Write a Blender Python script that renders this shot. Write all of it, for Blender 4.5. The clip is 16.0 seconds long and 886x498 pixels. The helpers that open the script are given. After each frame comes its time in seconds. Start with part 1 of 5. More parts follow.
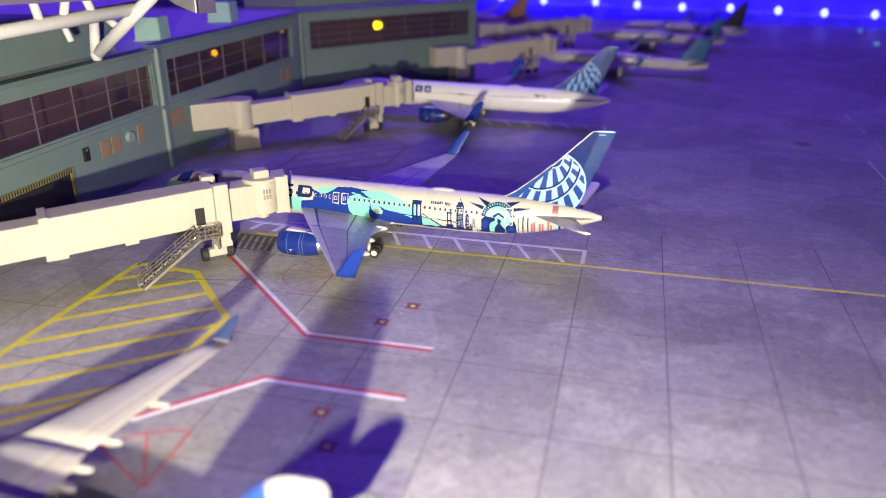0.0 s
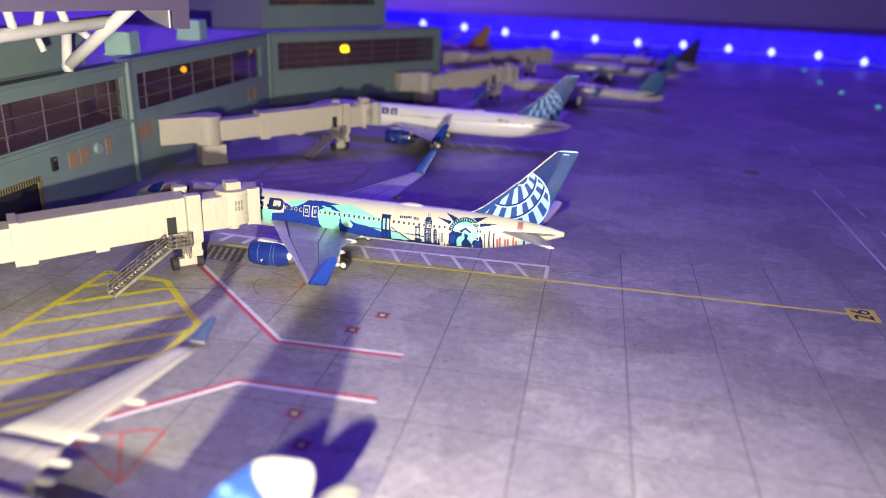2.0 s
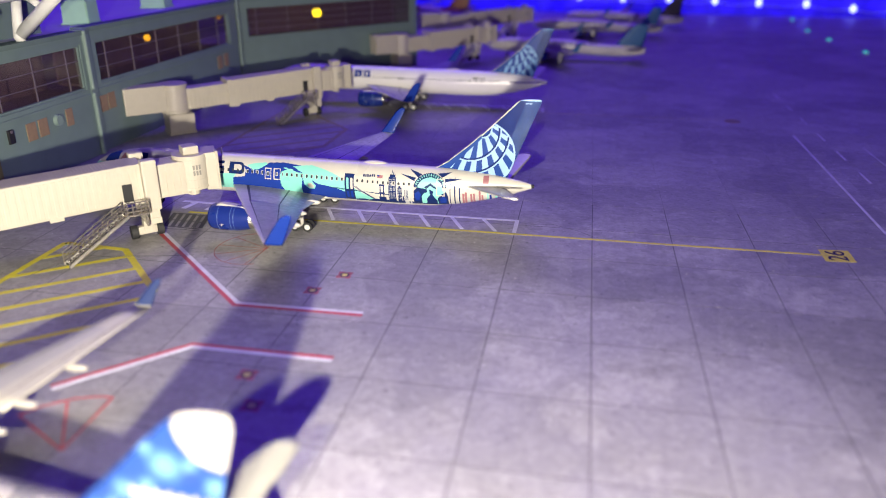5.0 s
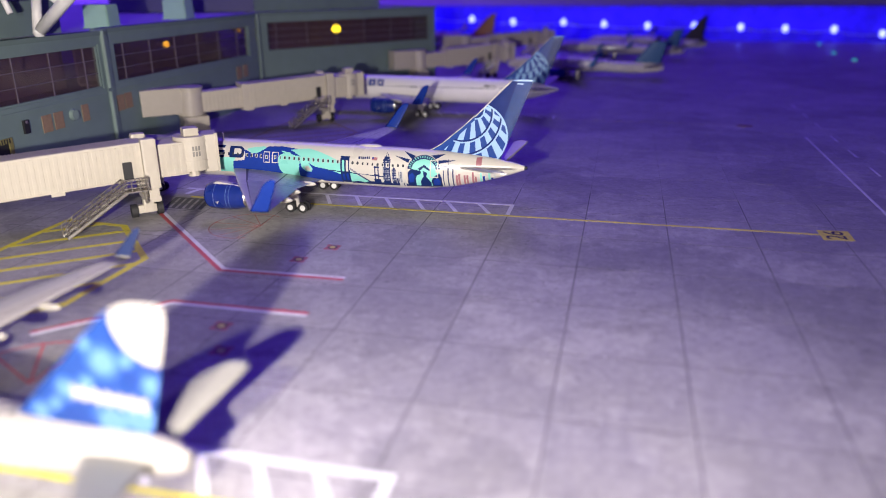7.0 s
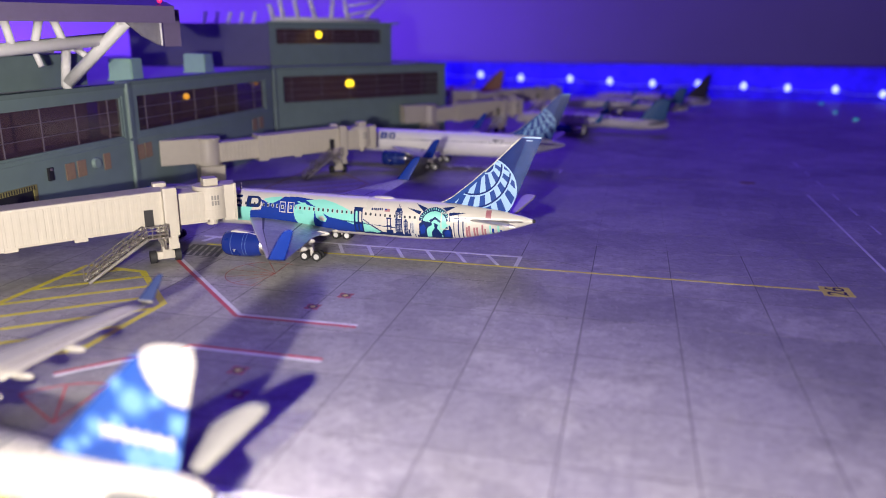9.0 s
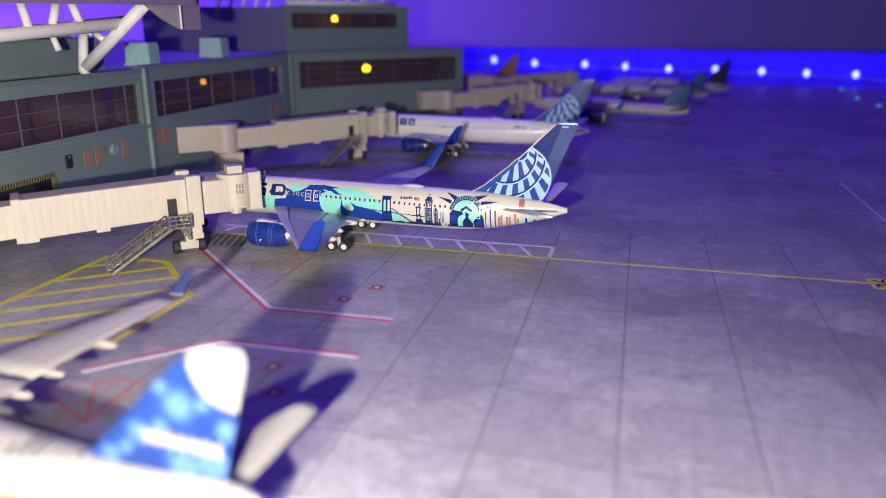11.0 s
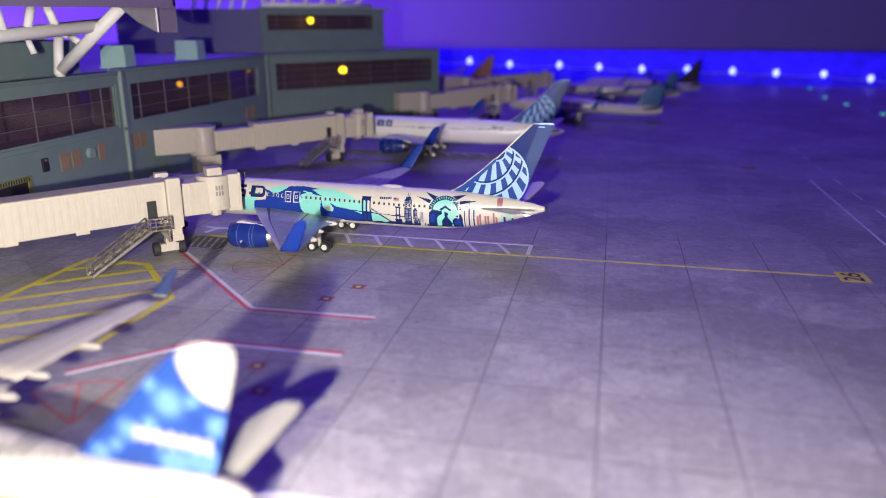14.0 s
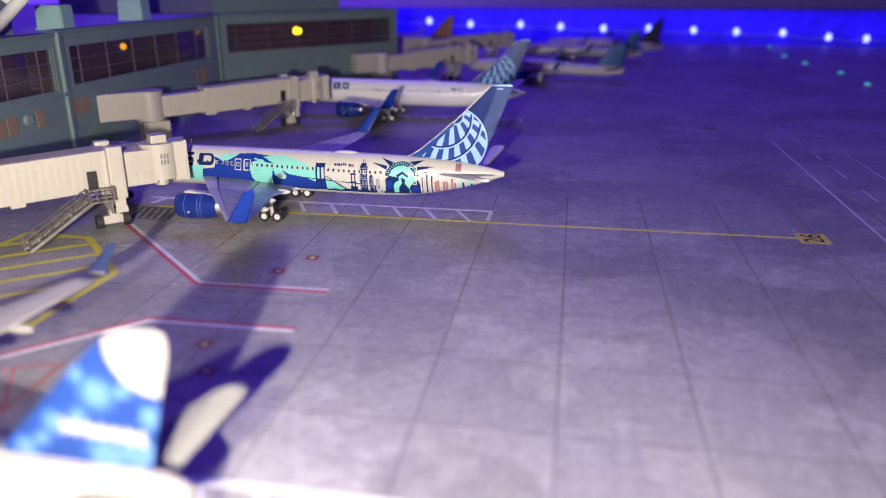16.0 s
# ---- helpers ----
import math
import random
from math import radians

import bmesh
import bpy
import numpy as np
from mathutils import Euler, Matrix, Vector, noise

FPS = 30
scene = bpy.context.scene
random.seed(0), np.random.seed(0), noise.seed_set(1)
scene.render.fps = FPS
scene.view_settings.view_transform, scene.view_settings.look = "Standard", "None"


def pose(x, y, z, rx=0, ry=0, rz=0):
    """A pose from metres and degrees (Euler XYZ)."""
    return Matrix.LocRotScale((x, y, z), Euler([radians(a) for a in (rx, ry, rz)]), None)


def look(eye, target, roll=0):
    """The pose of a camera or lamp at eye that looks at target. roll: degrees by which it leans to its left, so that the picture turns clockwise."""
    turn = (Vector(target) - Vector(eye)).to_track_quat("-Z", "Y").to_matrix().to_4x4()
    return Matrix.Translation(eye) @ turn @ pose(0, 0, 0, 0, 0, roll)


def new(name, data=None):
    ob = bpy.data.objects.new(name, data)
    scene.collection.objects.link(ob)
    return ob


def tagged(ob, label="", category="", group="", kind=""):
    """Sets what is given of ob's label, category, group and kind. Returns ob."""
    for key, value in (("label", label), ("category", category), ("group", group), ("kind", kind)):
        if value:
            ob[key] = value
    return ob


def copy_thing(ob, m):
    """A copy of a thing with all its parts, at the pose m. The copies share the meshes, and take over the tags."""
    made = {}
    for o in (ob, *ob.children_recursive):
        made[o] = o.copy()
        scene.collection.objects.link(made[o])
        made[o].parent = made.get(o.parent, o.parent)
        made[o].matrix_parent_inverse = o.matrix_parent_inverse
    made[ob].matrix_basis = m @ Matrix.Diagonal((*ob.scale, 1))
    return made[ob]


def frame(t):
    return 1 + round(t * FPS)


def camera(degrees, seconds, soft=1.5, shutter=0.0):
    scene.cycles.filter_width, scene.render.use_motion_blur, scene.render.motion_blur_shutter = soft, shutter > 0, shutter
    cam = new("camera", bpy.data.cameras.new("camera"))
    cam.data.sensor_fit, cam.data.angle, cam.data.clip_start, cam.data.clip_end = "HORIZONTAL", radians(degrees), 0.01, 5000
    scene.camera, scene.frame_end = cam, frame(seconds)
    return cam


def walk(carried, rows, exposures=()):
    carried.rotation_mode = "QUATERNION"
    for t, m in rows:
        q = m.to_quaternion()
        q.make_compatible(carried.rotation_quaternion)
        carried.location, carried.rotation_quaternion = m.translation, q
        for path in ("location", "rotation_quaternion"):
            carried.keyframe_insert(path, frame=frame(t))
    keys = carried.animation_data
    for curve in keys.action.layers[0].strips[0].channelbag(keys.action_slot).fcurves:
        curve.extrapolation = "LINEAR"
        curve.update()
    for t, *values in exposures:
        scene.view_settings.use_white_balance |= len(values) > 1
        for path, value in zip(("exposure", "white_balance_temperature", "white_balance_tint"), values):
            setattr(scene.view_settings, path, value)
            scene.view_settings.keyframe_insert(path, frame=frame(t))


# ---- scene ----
cam = camera(61.20, 16.0, soft=0.95)
cam.data.dof.use_dof = True
cam.data.dof.focus_distance = 0.208
cam.data.dof.aperture_fstop = 13.0

# seconds, x, y, z in millimetres, heading, pitch, lean in degrees
ROWS = [
    (0.0, -18.81, 12.55, 79.46, 14.05, -23.13, 0.18),
    (0.5, -17.77, 11.70, 77.43, 12.86, -22.25, 0.22),
    (1.0, -19.48, 6.42, 77.96, 11.85, -21.26, 0.89),
    (1.5, -19.87, 6.74, 76.96, 11.30, -20.82, 1.61),
    (2.0, -20.11, 5.47, 77.96, 10.55, -20.91, 2.39),
    (2.5, -20.19, 6.86, 79.06, 9.43, -21.88, 3.38),
    (3.0, -16.26, 3.50, 81.43, 8.18, -22.11, 4.73),
    (3.5, -21.06, 6.18, 83.74, 8.38, -23.10, 4.90),
    (4.0, -20.93, -1.15, 84.72, 9.34, -20.75, 3.63),
    (4.5, -15.67, 7.40, 77.20, 9.41, -22.67, 1.73),
    (4.7, -14.17, 9.84, 75.24, 9.72, -23.18, 0.90),
    (6.8, 2.23, 6.33, 60.19, 13.37, -21.33, -1.03),
    (7.0, 0.28, 6.08, 58.75, 13.42, -19.98, -0.46),
    (7.5, 0.26, 3.91, 59.37, 13.61, -17.58, 0.29),
    (8.0, -0.10, 1.70, 60.10, 13.93, -17.01, 0.35),
    (8.5, 0.00, 0.00, 60.60, 14.00, -16.30, 0.24),
    (9.0, 0.21, 1.16, 60.43, 13.83, -16.16, 0.30),
    (9.2, -4.08, -0.65, 60.61, 13.84, -16.50, 0.33),
    (11.3, -7.70, 5.77, 59.50, 14.33, -17.50, 0.17),
    (11.5, -7.27, 4.30, 59.90, 14.25, -17.93, 0.17),
    (12.0, -8.13, 5.47, 58.95, 13.93, -18.44, 0.09),
    (12.5, -8.05, 4.10, 59.27, 13.34, -18.62, 0.05),
    (13.0, -7.47, 1.33, 60.33, 12.97, -17.90, 0.03),
    (13.5, -8.02, 3.18, 59.69, 12.69, -17.36, 0.13),
    (14.0, -7.78, 2.84, 59.81, 12.47, -17.10, 0.10),
    (14.5, -7.57, 2.13, 60.04, 12.10, -16.97, 0.02),
    (15.0, -7.03, 2.14, 60.08, 11.41, -16.98, 0.02),
    (15.5, -7.25, 2.37, 59.94, 10.59, -17.44, -0.06),
    (16.0, -7.16, 8.56, 59.21, 9.65, -19.91, 0.02),
]
walk(cam, [(t, pose(x / 1000, y / 1000, z / 1000, 90 + pitch, 0, yaw) @ pose(0, 0, 0, 0, 0, lean))
           for t, x, y, z, yaw, pitch, lean in ROWS],
     exposures=[(0.0, 0.37, 7350, 3), (4.6, 0.32, 7100, 3), (6.8, -0.13, 6510, 12), (16.0, -0.13, 6510, 12)])

# ---- world, room light, torch ----
world = bpy.data.worlds.new("room_dark")
scene.world = world
world.use_nodes = True
world.node_tree.nodes["Background"].inputs[0].default_value = (0.29, 0.17, 0.62, 1)
world.node_tree.nodes["Background"].inputs[1].default_value = 0.022


def lamp(name, kind, m, colour, watts, size=0.0, size_y=0.0):
    data = bpy.data.lights.new(name, kind)
    data.color, data.energy = colour, watts
    if kind == "AREA":
        data.shape, data.size, data.size_y = ("DISK" if size == size_y else "RECTANGLE"), size, size_y
    else:
        data.shadow_soft_size = size
    ob = new(name, data)
    ob.matrix_world = m
    return ob


# the small white torch beside the lens, as it shines from the lower half of the walk
lamp("torch", "AREA", look((-0.0205, -0.0320, 0.0530), (-0.075, 0.2100, 0.0)), (1.0, 0.915, 0.83), 0.74, 0.0045, 0.0045)
# same torch at its early, higher place, added as a second fixed lamp
lamp("torch_early_copy", "AREA", look((-0.0365, -0.0070, 0.0680), (-0.075, 0.2100, 0.0)), (1.0, 0.915, 0.83), 0.16, 0.0045, 0.0045)
# violet-blue strip light of the room, high above the far half of the table
lamp("room_strip_light", "AREA", look((-0.14, 0.78, 0.72), (-0.12, 0.42, 0)), (0.118, 0.034, 1.0), 5.8, 0.95, 0.42)
# unseen strip lamp added as the fairy-light string's blue wash on the board
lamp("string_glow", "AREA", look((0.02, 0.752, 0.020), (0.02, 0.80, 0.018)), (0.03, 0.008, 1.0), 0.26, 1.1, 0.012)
# a second blue strip behind the terminal that washes the room wall
lamp("wall_wash_strip", "AREA", look((-0.72, 0.90, 0.03), (-0.70, 1.0, 0.12)), (0.17, 0.06, 1.0), 3.2, 1.15, 0.02)

# unseen violet fill lamp added to tint the terminal's upper side wall and roof
lamp("side_fill_lamp", "AREA", look((-0.56, 0.16, 0.17), (-0.24, 0.38, 0.05)), (0.13, 0.06, 1.0), 1.15, 0.3, 0.03)

# ---- materials ----
MATS = {}


def mat(name, rgb, rough=0.5, metal=0.0, grain=0.10, scale=700.0, bump=0.0, emit=0.0, random_tint=0.0, coat=0.0, world_space=False, spec=0.5):
    if name in MATS:
        return MATS[name]
    m = bpy.data.materials.new(name)
    m.use_nodes = True
    nt = m.node_tree
    b = nt.nodes["Principled BSDF"]
    b.inputs["Roughness"].default_value = rough
    b.inputs["Metallic"].default_value = metal
    b.inputs["Coat Weight"].default_value = coat
    b.inputs["Specular IOR Level"].default_value = spec
    b.inputs["Coat Roughness"].default_value = 0.05
    if world_space:
        src = nt.nodes.new("ShaderNodeNewGeometry").outputs["Position"]
    else:
        src = nt.nodes.new("ShaderNodeTexCoord").outputs["Object"]
    fine, broad = nt.nodes.new("ShaderNodeTexNoise"), nt.nodes.new("ShaderNodeTexNoise")
    for n, s in ((fine, scale), (broad, scale / 7)):
        n.inputs["Scale"].default_value = s
        n.inputs["Detail"].default_value = 5
        nt.links.new(src, n.inputs["Vector"])
    add = nt.nodes.new("ShaderNodeMath")
    add.operation = "ADD"
    nt.links.new(fine.outputs["Fac"], add.inputs[0])
    nt.links.new(broad.outputs["Fac"], add.inputs[1])
    fac = add.outputs[0]
    if random_tint:
        info = nt.nodes.new("ShaderNodeObjectInfo")
        mul = nt.nodes.new("ShaderNodeMath")
        mul.operation = "MULTIPLY_ADD"
        mul.inputs[1].default_value = random_tint
        nt.links.new(info.outputs["Random"], mul.inputs[0])
        nt.links.new(fac, mul.inputs[2])
        fac = mul.outputs[0]
    rng = nt.nodes.new("ShaderNodeMapRange")
    rng.inputs["From Min"].default_value = 0.55
    rng.inputs["From Max"].default_value = 1.45 + random_tint
    rng.inputs["To Min"].default_value = 1.0 - grain
    rng.inputs["To Max"].default_value = 1.0 + grain
    nt.links.new(fac, rng.inputs["Value"])
    mix = nt.nodes.new("ShaderNodeVectorMath")
    mix.operation = "SCALE"
    mix.inputs[0].default_value = rgb
    nt.links.new(rng.outputs["Result"], mix.inputs["Scale"])
    nt.links.new(mix.outputs[0], b.inputs["Base Color"])
    rr = nt.nodes.new("ShaderNodeMapRange")
    rr.inputs["To Min"].default_value = max(0.02, rough - 0.05)
    rr.inputs["To Max"].default_value = min(1.0, rough + 0.05)
    nt.links.new(broad.outputs["Fac"], rr.inputs["Value"])
    nt.links.new(rr.outputs["Result"], b.inputs["Roughness"])
    if bump:
        bp = nt.nodes.new("ShaderNodeBump")
        bp.inputs["Strength"].default_value = bump
        bp.inputs["Distance"].default_value = 0.0003
        nt.links.new(fine.outputs["Fac"], bp.inputs["Height"])
        nt.links.new(bp.outputs["Normal"], b.inputs["Normal"])
    if emit:
        b.inputs["Emission Color"].default_value = (*rgb, 1)
        b.inputs["Emission Strength"].default_value = emit
    MATS[name] = m
    return m


def concrete():
    """Printed apron concrete: blotches, dust specks and pores, each slab a little different."""
    m = bpy.data.materials.new("apron_concrete")
    m.use_nodes = True
    nt = m.node_tree
    b = nt.nodes["Principled BSDF"]
    pos = nt.nodes.new("ShaderNodeNewGeometry").outputs["Position"]

    def tex(scale, detail=6.0, rough=0.6):
        n = nt.nodes.new("ShaderNodeTexNoise")
        n.inputs["Scale"].default_value, n.inputs["Detail"].default_value, n.inputs["Roughness"].default_value = scale, detail, rough
        nt.links.new(pos, n.inputs["Vector"])
        return n.outputs["Fac"]

    def ramp(fac, lo, hi, a, c):
        n = nt.nodes.new("ShaderNodeMapRange")
        for key, v in (("From Min", lo), ("From Max", hi), ("To Min", a), ("To Max", c)):
            n.inputs[key].default_value = v
        nt.links.new(fac, n.inputs["Value"])
        return n.outputs["Result"]

    def mul(a, c):
        n = nt.nodes.new("ShaderNodeMath")
        n.operation = "MULTIPLY"
        nt.links.new(a, n.inputs[0])
        nt.links.new(c, n.inputs[1])
        return n.outputs[0]

    v = mul(ramp(tex(170, 9, 0.75), 0.36, 0.64, 0.90, 1.09), ramp(tex(620, 10, 0.85), 0.36, 0.64, 0.80, 1.17))
    v = mul(v, ramp(tex(330, 8, 0.75), 0.40, 0.60, 0.89, 1.09))
    v = mul(v, ramp(tex(31, 5, 0.6), 0.533, 0.541, 0.93, 1.07))
    v = mul(v, ramp(tex(13, 3, 0.5), 0.452, 0.460, 0.85, 1.03))
    # the open apron beyond the tail is a smoother, darker print with a ragged border
    xyz = nt.nodes.new("ShaderNodeSeparateXYZ")
    nt.links.new(pos, xyz.inputs[0])

    def calc(op, a, c, e=0.0):
        n = nt.nodes.new("ShaderNodeMath")
        n.operation = op
        for k, val in enumerate((a, c, e)):
            if isinstance(val, float):
                n.inputs[k].default_value = val
            else:
                nt.links.new(val, n.inputs[k])
        return n.outputs[0]

    east = calc("ADD", xyz.outputs[0], 0.006)
    north = calc("MULTIPLY_ADD", xyz.outputs[0], 0.65, calc("SUBTRACT", xyz.outputs[1], 0.143))
    rag = calc("MULTIPLY_ADD", calc("SUBTRACT", tex(30, 8, 0.66), 0.5), 0.16, calc("MINIMUM", east, north))
    v = mul(v, ramp(rag, -0.001, 0.0015, 1.0, 0.86))
    info = nt.nodes.new("ShaderNodeObjectInfo")
    v = mul(v, ramp(info.outputs["Random"], 0, 1, 0.93, 1.06))
    specks = ramp(tex(1100, 2), 0.68, 0.73, 1.0, 1.9)
    v = mul(v, specks)
    pores = ramp(tex(760, 5, 0.7), 0.33, 0.40, 0.45, 1.0)
    v = mul(v, pores)
    sc = nt.nodes.new("ShaderNodeVectorMath")
    sc.operation = "SCALE"
    sc.inputs[0].default_value = (0.31, 0.30, 0.295)
    nt.links.new(v, sc.inputs["Scale"])
    nt.links.new(sc.outputs[0], b.inputs["Base Color"])
    nt.links.new(ramp(tex(60), 0.3, 0.7, 0.38, 0.62), b.inputs["Roughness"])
    bp = nt.nodes.new("ShaderNodeBump")
    bp.inputs["Strength"].default_value, bp.inputs["Distance"].default_value = 0.4, 0.0002
    nt.links.new(tex(700, 6), bp.inputs["Height"])
    nt.links.new(bp.outputs["Normal"], b.inputs["Normal"])
    return m


def tinted_pane():
    m = bpy.data.materials.new("smoked_window_film")
    m.use_nodes = True
    nt = m.node_tree
    nt.nodes.remove(nt.nodes["Principled BSDF"])
    out = nt.nodes["Material Output"]
    tr, gl, mx = nt.nodes.new("ShaderNodeBsdfTransparent"), nt.nodes.new("ShaderNodeBsdfGlossy"), nt.nodes.new("ShaderNodeMixShader")
    tr.inputs[0].default_value = (0.82, 0.72, 0.72, 1)
    gl.inputs[0].default_value = (0.9, 0.9, 0.9, 1)
    gl.inputs["Roughness"].default_value = 0.12
    mx.inputs[0].default_value = 0.06
    df, m2 = nt.nodes.new("ShaderNodeBsdfDiffuse"), nt.nodes.new("ShaderNodeMixShader")
    df.inputs[0].default_value = (0.062, 0.040, 0.056, 1)
    m2.inputs[0].default_value = 0.30
    nt.links.new(tr.outputs[0], m2.inputs[1])
    nt.links.new(df.outputs[0], m2.inputs[2])
    nt.links.new(m2.outputs[0], mx.inputs[1])
    nt.links.new(gl.outputs[0], mx.inputs[2])
    nt.links.new(mx.outputs[0], out.inputs[0])
    return m


CONCRETE = concrete()
PANE = tinted_pane()
JOINT = mat("dark_joint", (0.125, 0.12, 0.13), 0.9, grain=0.5, scale=260, world_space=True)
YELLOW = mat("yellow_line_paint", (0.60, 0.53, 0.045), 0.55, grain=0.25, scale=900)
WHITE_LINE = mat("white_line_paint", (0.62, 0.62, 0.64), 0.55, grain=0.22, scale=900)
RED_LINE = mat("red_line_paint", (0.44, 0.075, 0.08), 0.55, grain=0.25, scale=900)
DARK_LINE = mat("grey_hatch_paint", (0.09, 0.09, 0.095), 0.6, grain=0.3, scale=900)
BLACK = mat("black_print", (0.015, 0.015, 0.018), 0.5)
RUST = mat("rusty_cover", (0.20, 0.14, 0.10), 0.7, grain=0.4, scale=1200)
WHITE_PAINT = mat("white_gloss_paint", (0.55, 0.525, 0.475), 0.28, grain=0.04, coat=0.3)
NAVY = mat("navy_print", (0.008, 0.022, 0.105), 0.3, grain=0.08, spec=0.12)
BLUE = mat("royal_blue_print", (0.013, 0.040, 0.27), 0.25, grain=0.08, spec=0.22)
MID_BLUE = mat("mid_blue_print", (0.02, 0.14, 0.50), 0.2, grain=0.08, spec=0.25)
LIGHT_BLUE = mat("light_blue_print", (0.29, 0.46, 0.72), 0.3, grain=0.06, coat=0.3)
TEAL = mat("turquoise_print", (0.22, 0.62, 0.54), 0.3, grain=0.05, coat=0.3)
PINK = mat("pink_print", (0.32, 0.13, 0.155), 0.35)
PALE = mat("pale_grey_print", (0.46, 0.47, 0.48), 0.35)
SMOKE = mat("window_print", (0.035, 0.04, 0.055), 0.4, spec=0.2)
WING_GREY = mat("grey_wing_metal_paint", (0.40, 0.405, 0.39), 0.34, 0.15, grain=0.36, scale=900, bump=0.25)
PANEL_LINE = mat("panel_line", (0.07, 0.07, 0.085), 0.5)
STEEL = mat("polished_metal", (0.62, 0.60, 0.57), 0.22, 1.0, grain=0.12)
ETCHED = mat("etched_metal", (0.42, 0.385, 0.34), 0.27, 0.8, grain=0.3, scale=1500, bump=0.3)
RUBBER = mat("black_rubber", (0.02, 0.02, 0.022), 0.7)
CREAM = mat("cream_white_plastic", (0.49, 0.45, 0.375), 0.5, grain=0.07, scale=500, bump=0.12)
GREEN_WALL = mat("grey_green_wall_paint", (0.147, 0.208, 0.208), 0.55, grain=0.12, scale=160, bump=0.1)
COPING = mat("matt_green_coping", (0.13, 0.18, 0.18), 0.95, grain=0.12, scale=160, spec=0.05)
GREEN_TRIM = mat("pale_green_trim", (0.21, 0.29, 0.265), 0.5, grain=0.1, scale=300)
ROOF = mat("pale_roof_sheet", (0.52, 0.50, 0.54), 0.6, grain=0.12, scale=120)
MINT = mat("mint_plastic", (0.30, 0.50, 0.38), 0.5, grain=0.08, scale=300)
BROWN_DARK = mat("dark_brown_interior", (0.115, 0.08, 0.09), 0.7, grain=0.5, scale=90)
MULLION = mat("grey_mullion", (0.12, 0.10, 0.135), 0.5)
ORANGE_VENT = mat("faded_orange_vent", (0.25, 0.17, 0.11), 0.7, grain=0.2)
TRUSS_WHITE = mat("white_tube_plastic", (0.78, 0.77, 0.76), 0.45, grain=0.05)
# canopy base tinted with the violet light that falls on its front face
CANOPY = mat("violet_lit_canopy_plastic", (0.095, 0.070, 0.16), 0.5, grain=0.1)
# board base colour holds the blue light wash and its patchiness
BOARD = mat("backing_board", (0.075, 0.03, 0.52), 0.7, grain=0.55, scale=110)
ROOM = mat("room_wall_paint", (0.31, 0.28, 0.33), 0.9, grain=0.06, scale=12)
ORANGE_TAIL = mat("orange_print", (0.34, 0.13, 0.03), 0.4)
LED_BLUE = mat("led_bulb_lit", (0.17, 0.20, 1.0), 0.3, emit=6.0, grain=0.0)
LED_GREEN = mat("green_bulb_lit", (0.02, 0.50, 0.34), 0.3, emit=0.8, grain=0.0)
LED_YELLOW = mat("yellow_bulb_lit", (1.0, 0.88, 0.02), 0.3, emit=12.0, grain=0.0)
LED_DIM = mat("amber_bulb_faint", (0.9, 0.5, 0.03), 0.3, emit=0.5, grain=0.0)
LED_AMBER = mat("amber_bulb_dim", (1.0, 0.58, 0.02), 0.3, emit=2.6, grain=0.0)
RED_LAMP = mat("red_beacon_lit", (1.0, 0.02, 0.12), 0.3, emit=1.0, grain=0.0)

# ---- mesh helpers: all lengths below are millimetres ----
MM = 0.001


def thing(name, at, label, category, group="", kind="", turn=0.0):
    e = new(name)
    e.empty_display_size = 0.005
    e.matrix_world = pose(at[0] * MM, at[1] * MM, at[2] * MM, 0, 0, turn)
    return tagged(e, label, category, group, kind)


def mesh_of(bm, name, mats, smooth=False):
    me = bpy.data.meshes.new(name)
    bm.normal_update()
    bm.to_mesh(me)
    bm.free()
    me.transform(Matrix.Scale(MM, 4))
    for m in mats if isinstance(mats, (list, tuple)) else [mats]:
        me.materials.append(m)
    if smooth:
        me.polygons.foreach_set("use_smooth", [True] * len(me.polygons))
    return me


def part(name, bm, material, parent, label="", smooth=False):
    """One mesh under a thing or under a part, in the parent's own frame."""
    ob = new(name, mesh_of(bm, name, material, smooth))
    ob.parent = parent
    if label:
        ob["label"] = label
    return ob


def solo(name, bm, material, label, category="", group="", kind="", smooth=False):
    return tagged(new(name, mesh_of(bm, name, material, smooth)), label, category, group, kind)


def box(bm, x0, x1, y0, y1, z0, z1, m=None, bevel=0.0):
    v = bmesh.ops.create_cube(bm, size=1.0)["verts"]
    t = Matrix.Translation(((x0 + x1) / 2, (y0 + y1) / 2, (z0 + z1) / 2)) @ Matrix.Diagonal((x1 - x0, y1 - y0, z1 - z0, 1))
    bmesh.ops.transform(bm, matrix=(m @ t) if m else t, verts=v)
    if bevel:
        es = list({e for w in v for e in w.link_edges})
        bmesh.ops.bevel(bm, geom=es, offset=bevel, segments=2, profile=0.7, affect="EDGES")
    return bm


def tube(bm, a, b, r0, r1=None, seg=12):
    a, b = Vector(a), Vector(b)
    d = b - a
    q = d.to_track_quat("Z", "Y").to_matrix().to_4x4()
    v = bmesh.ops.create_cone(bm, cap_ends=True, segments=seg, radius1=r0, radius2=r0 if r1 is None else r1, depth=d.length)["verts"]
    bmesh.ops.transform(bm, matrix=Matrix.Translation((a + b) / 2) @ q, verts=v)
    return bm


def ball(bm, c, r, sx=1.0, sy=1.0, sz=1.0, seg=16):
    v = bmesh.ops.create_uvsphere(bm, u_segments=seg, v_segments=seg // 2 + 2, radius=r)["verts"]
    bmesh.ops.transform(bm, matrix=Matrix.Translation(c) @ Matrix.Diagonal((sx, sy, sz, 1)), verts=v)
    return bm


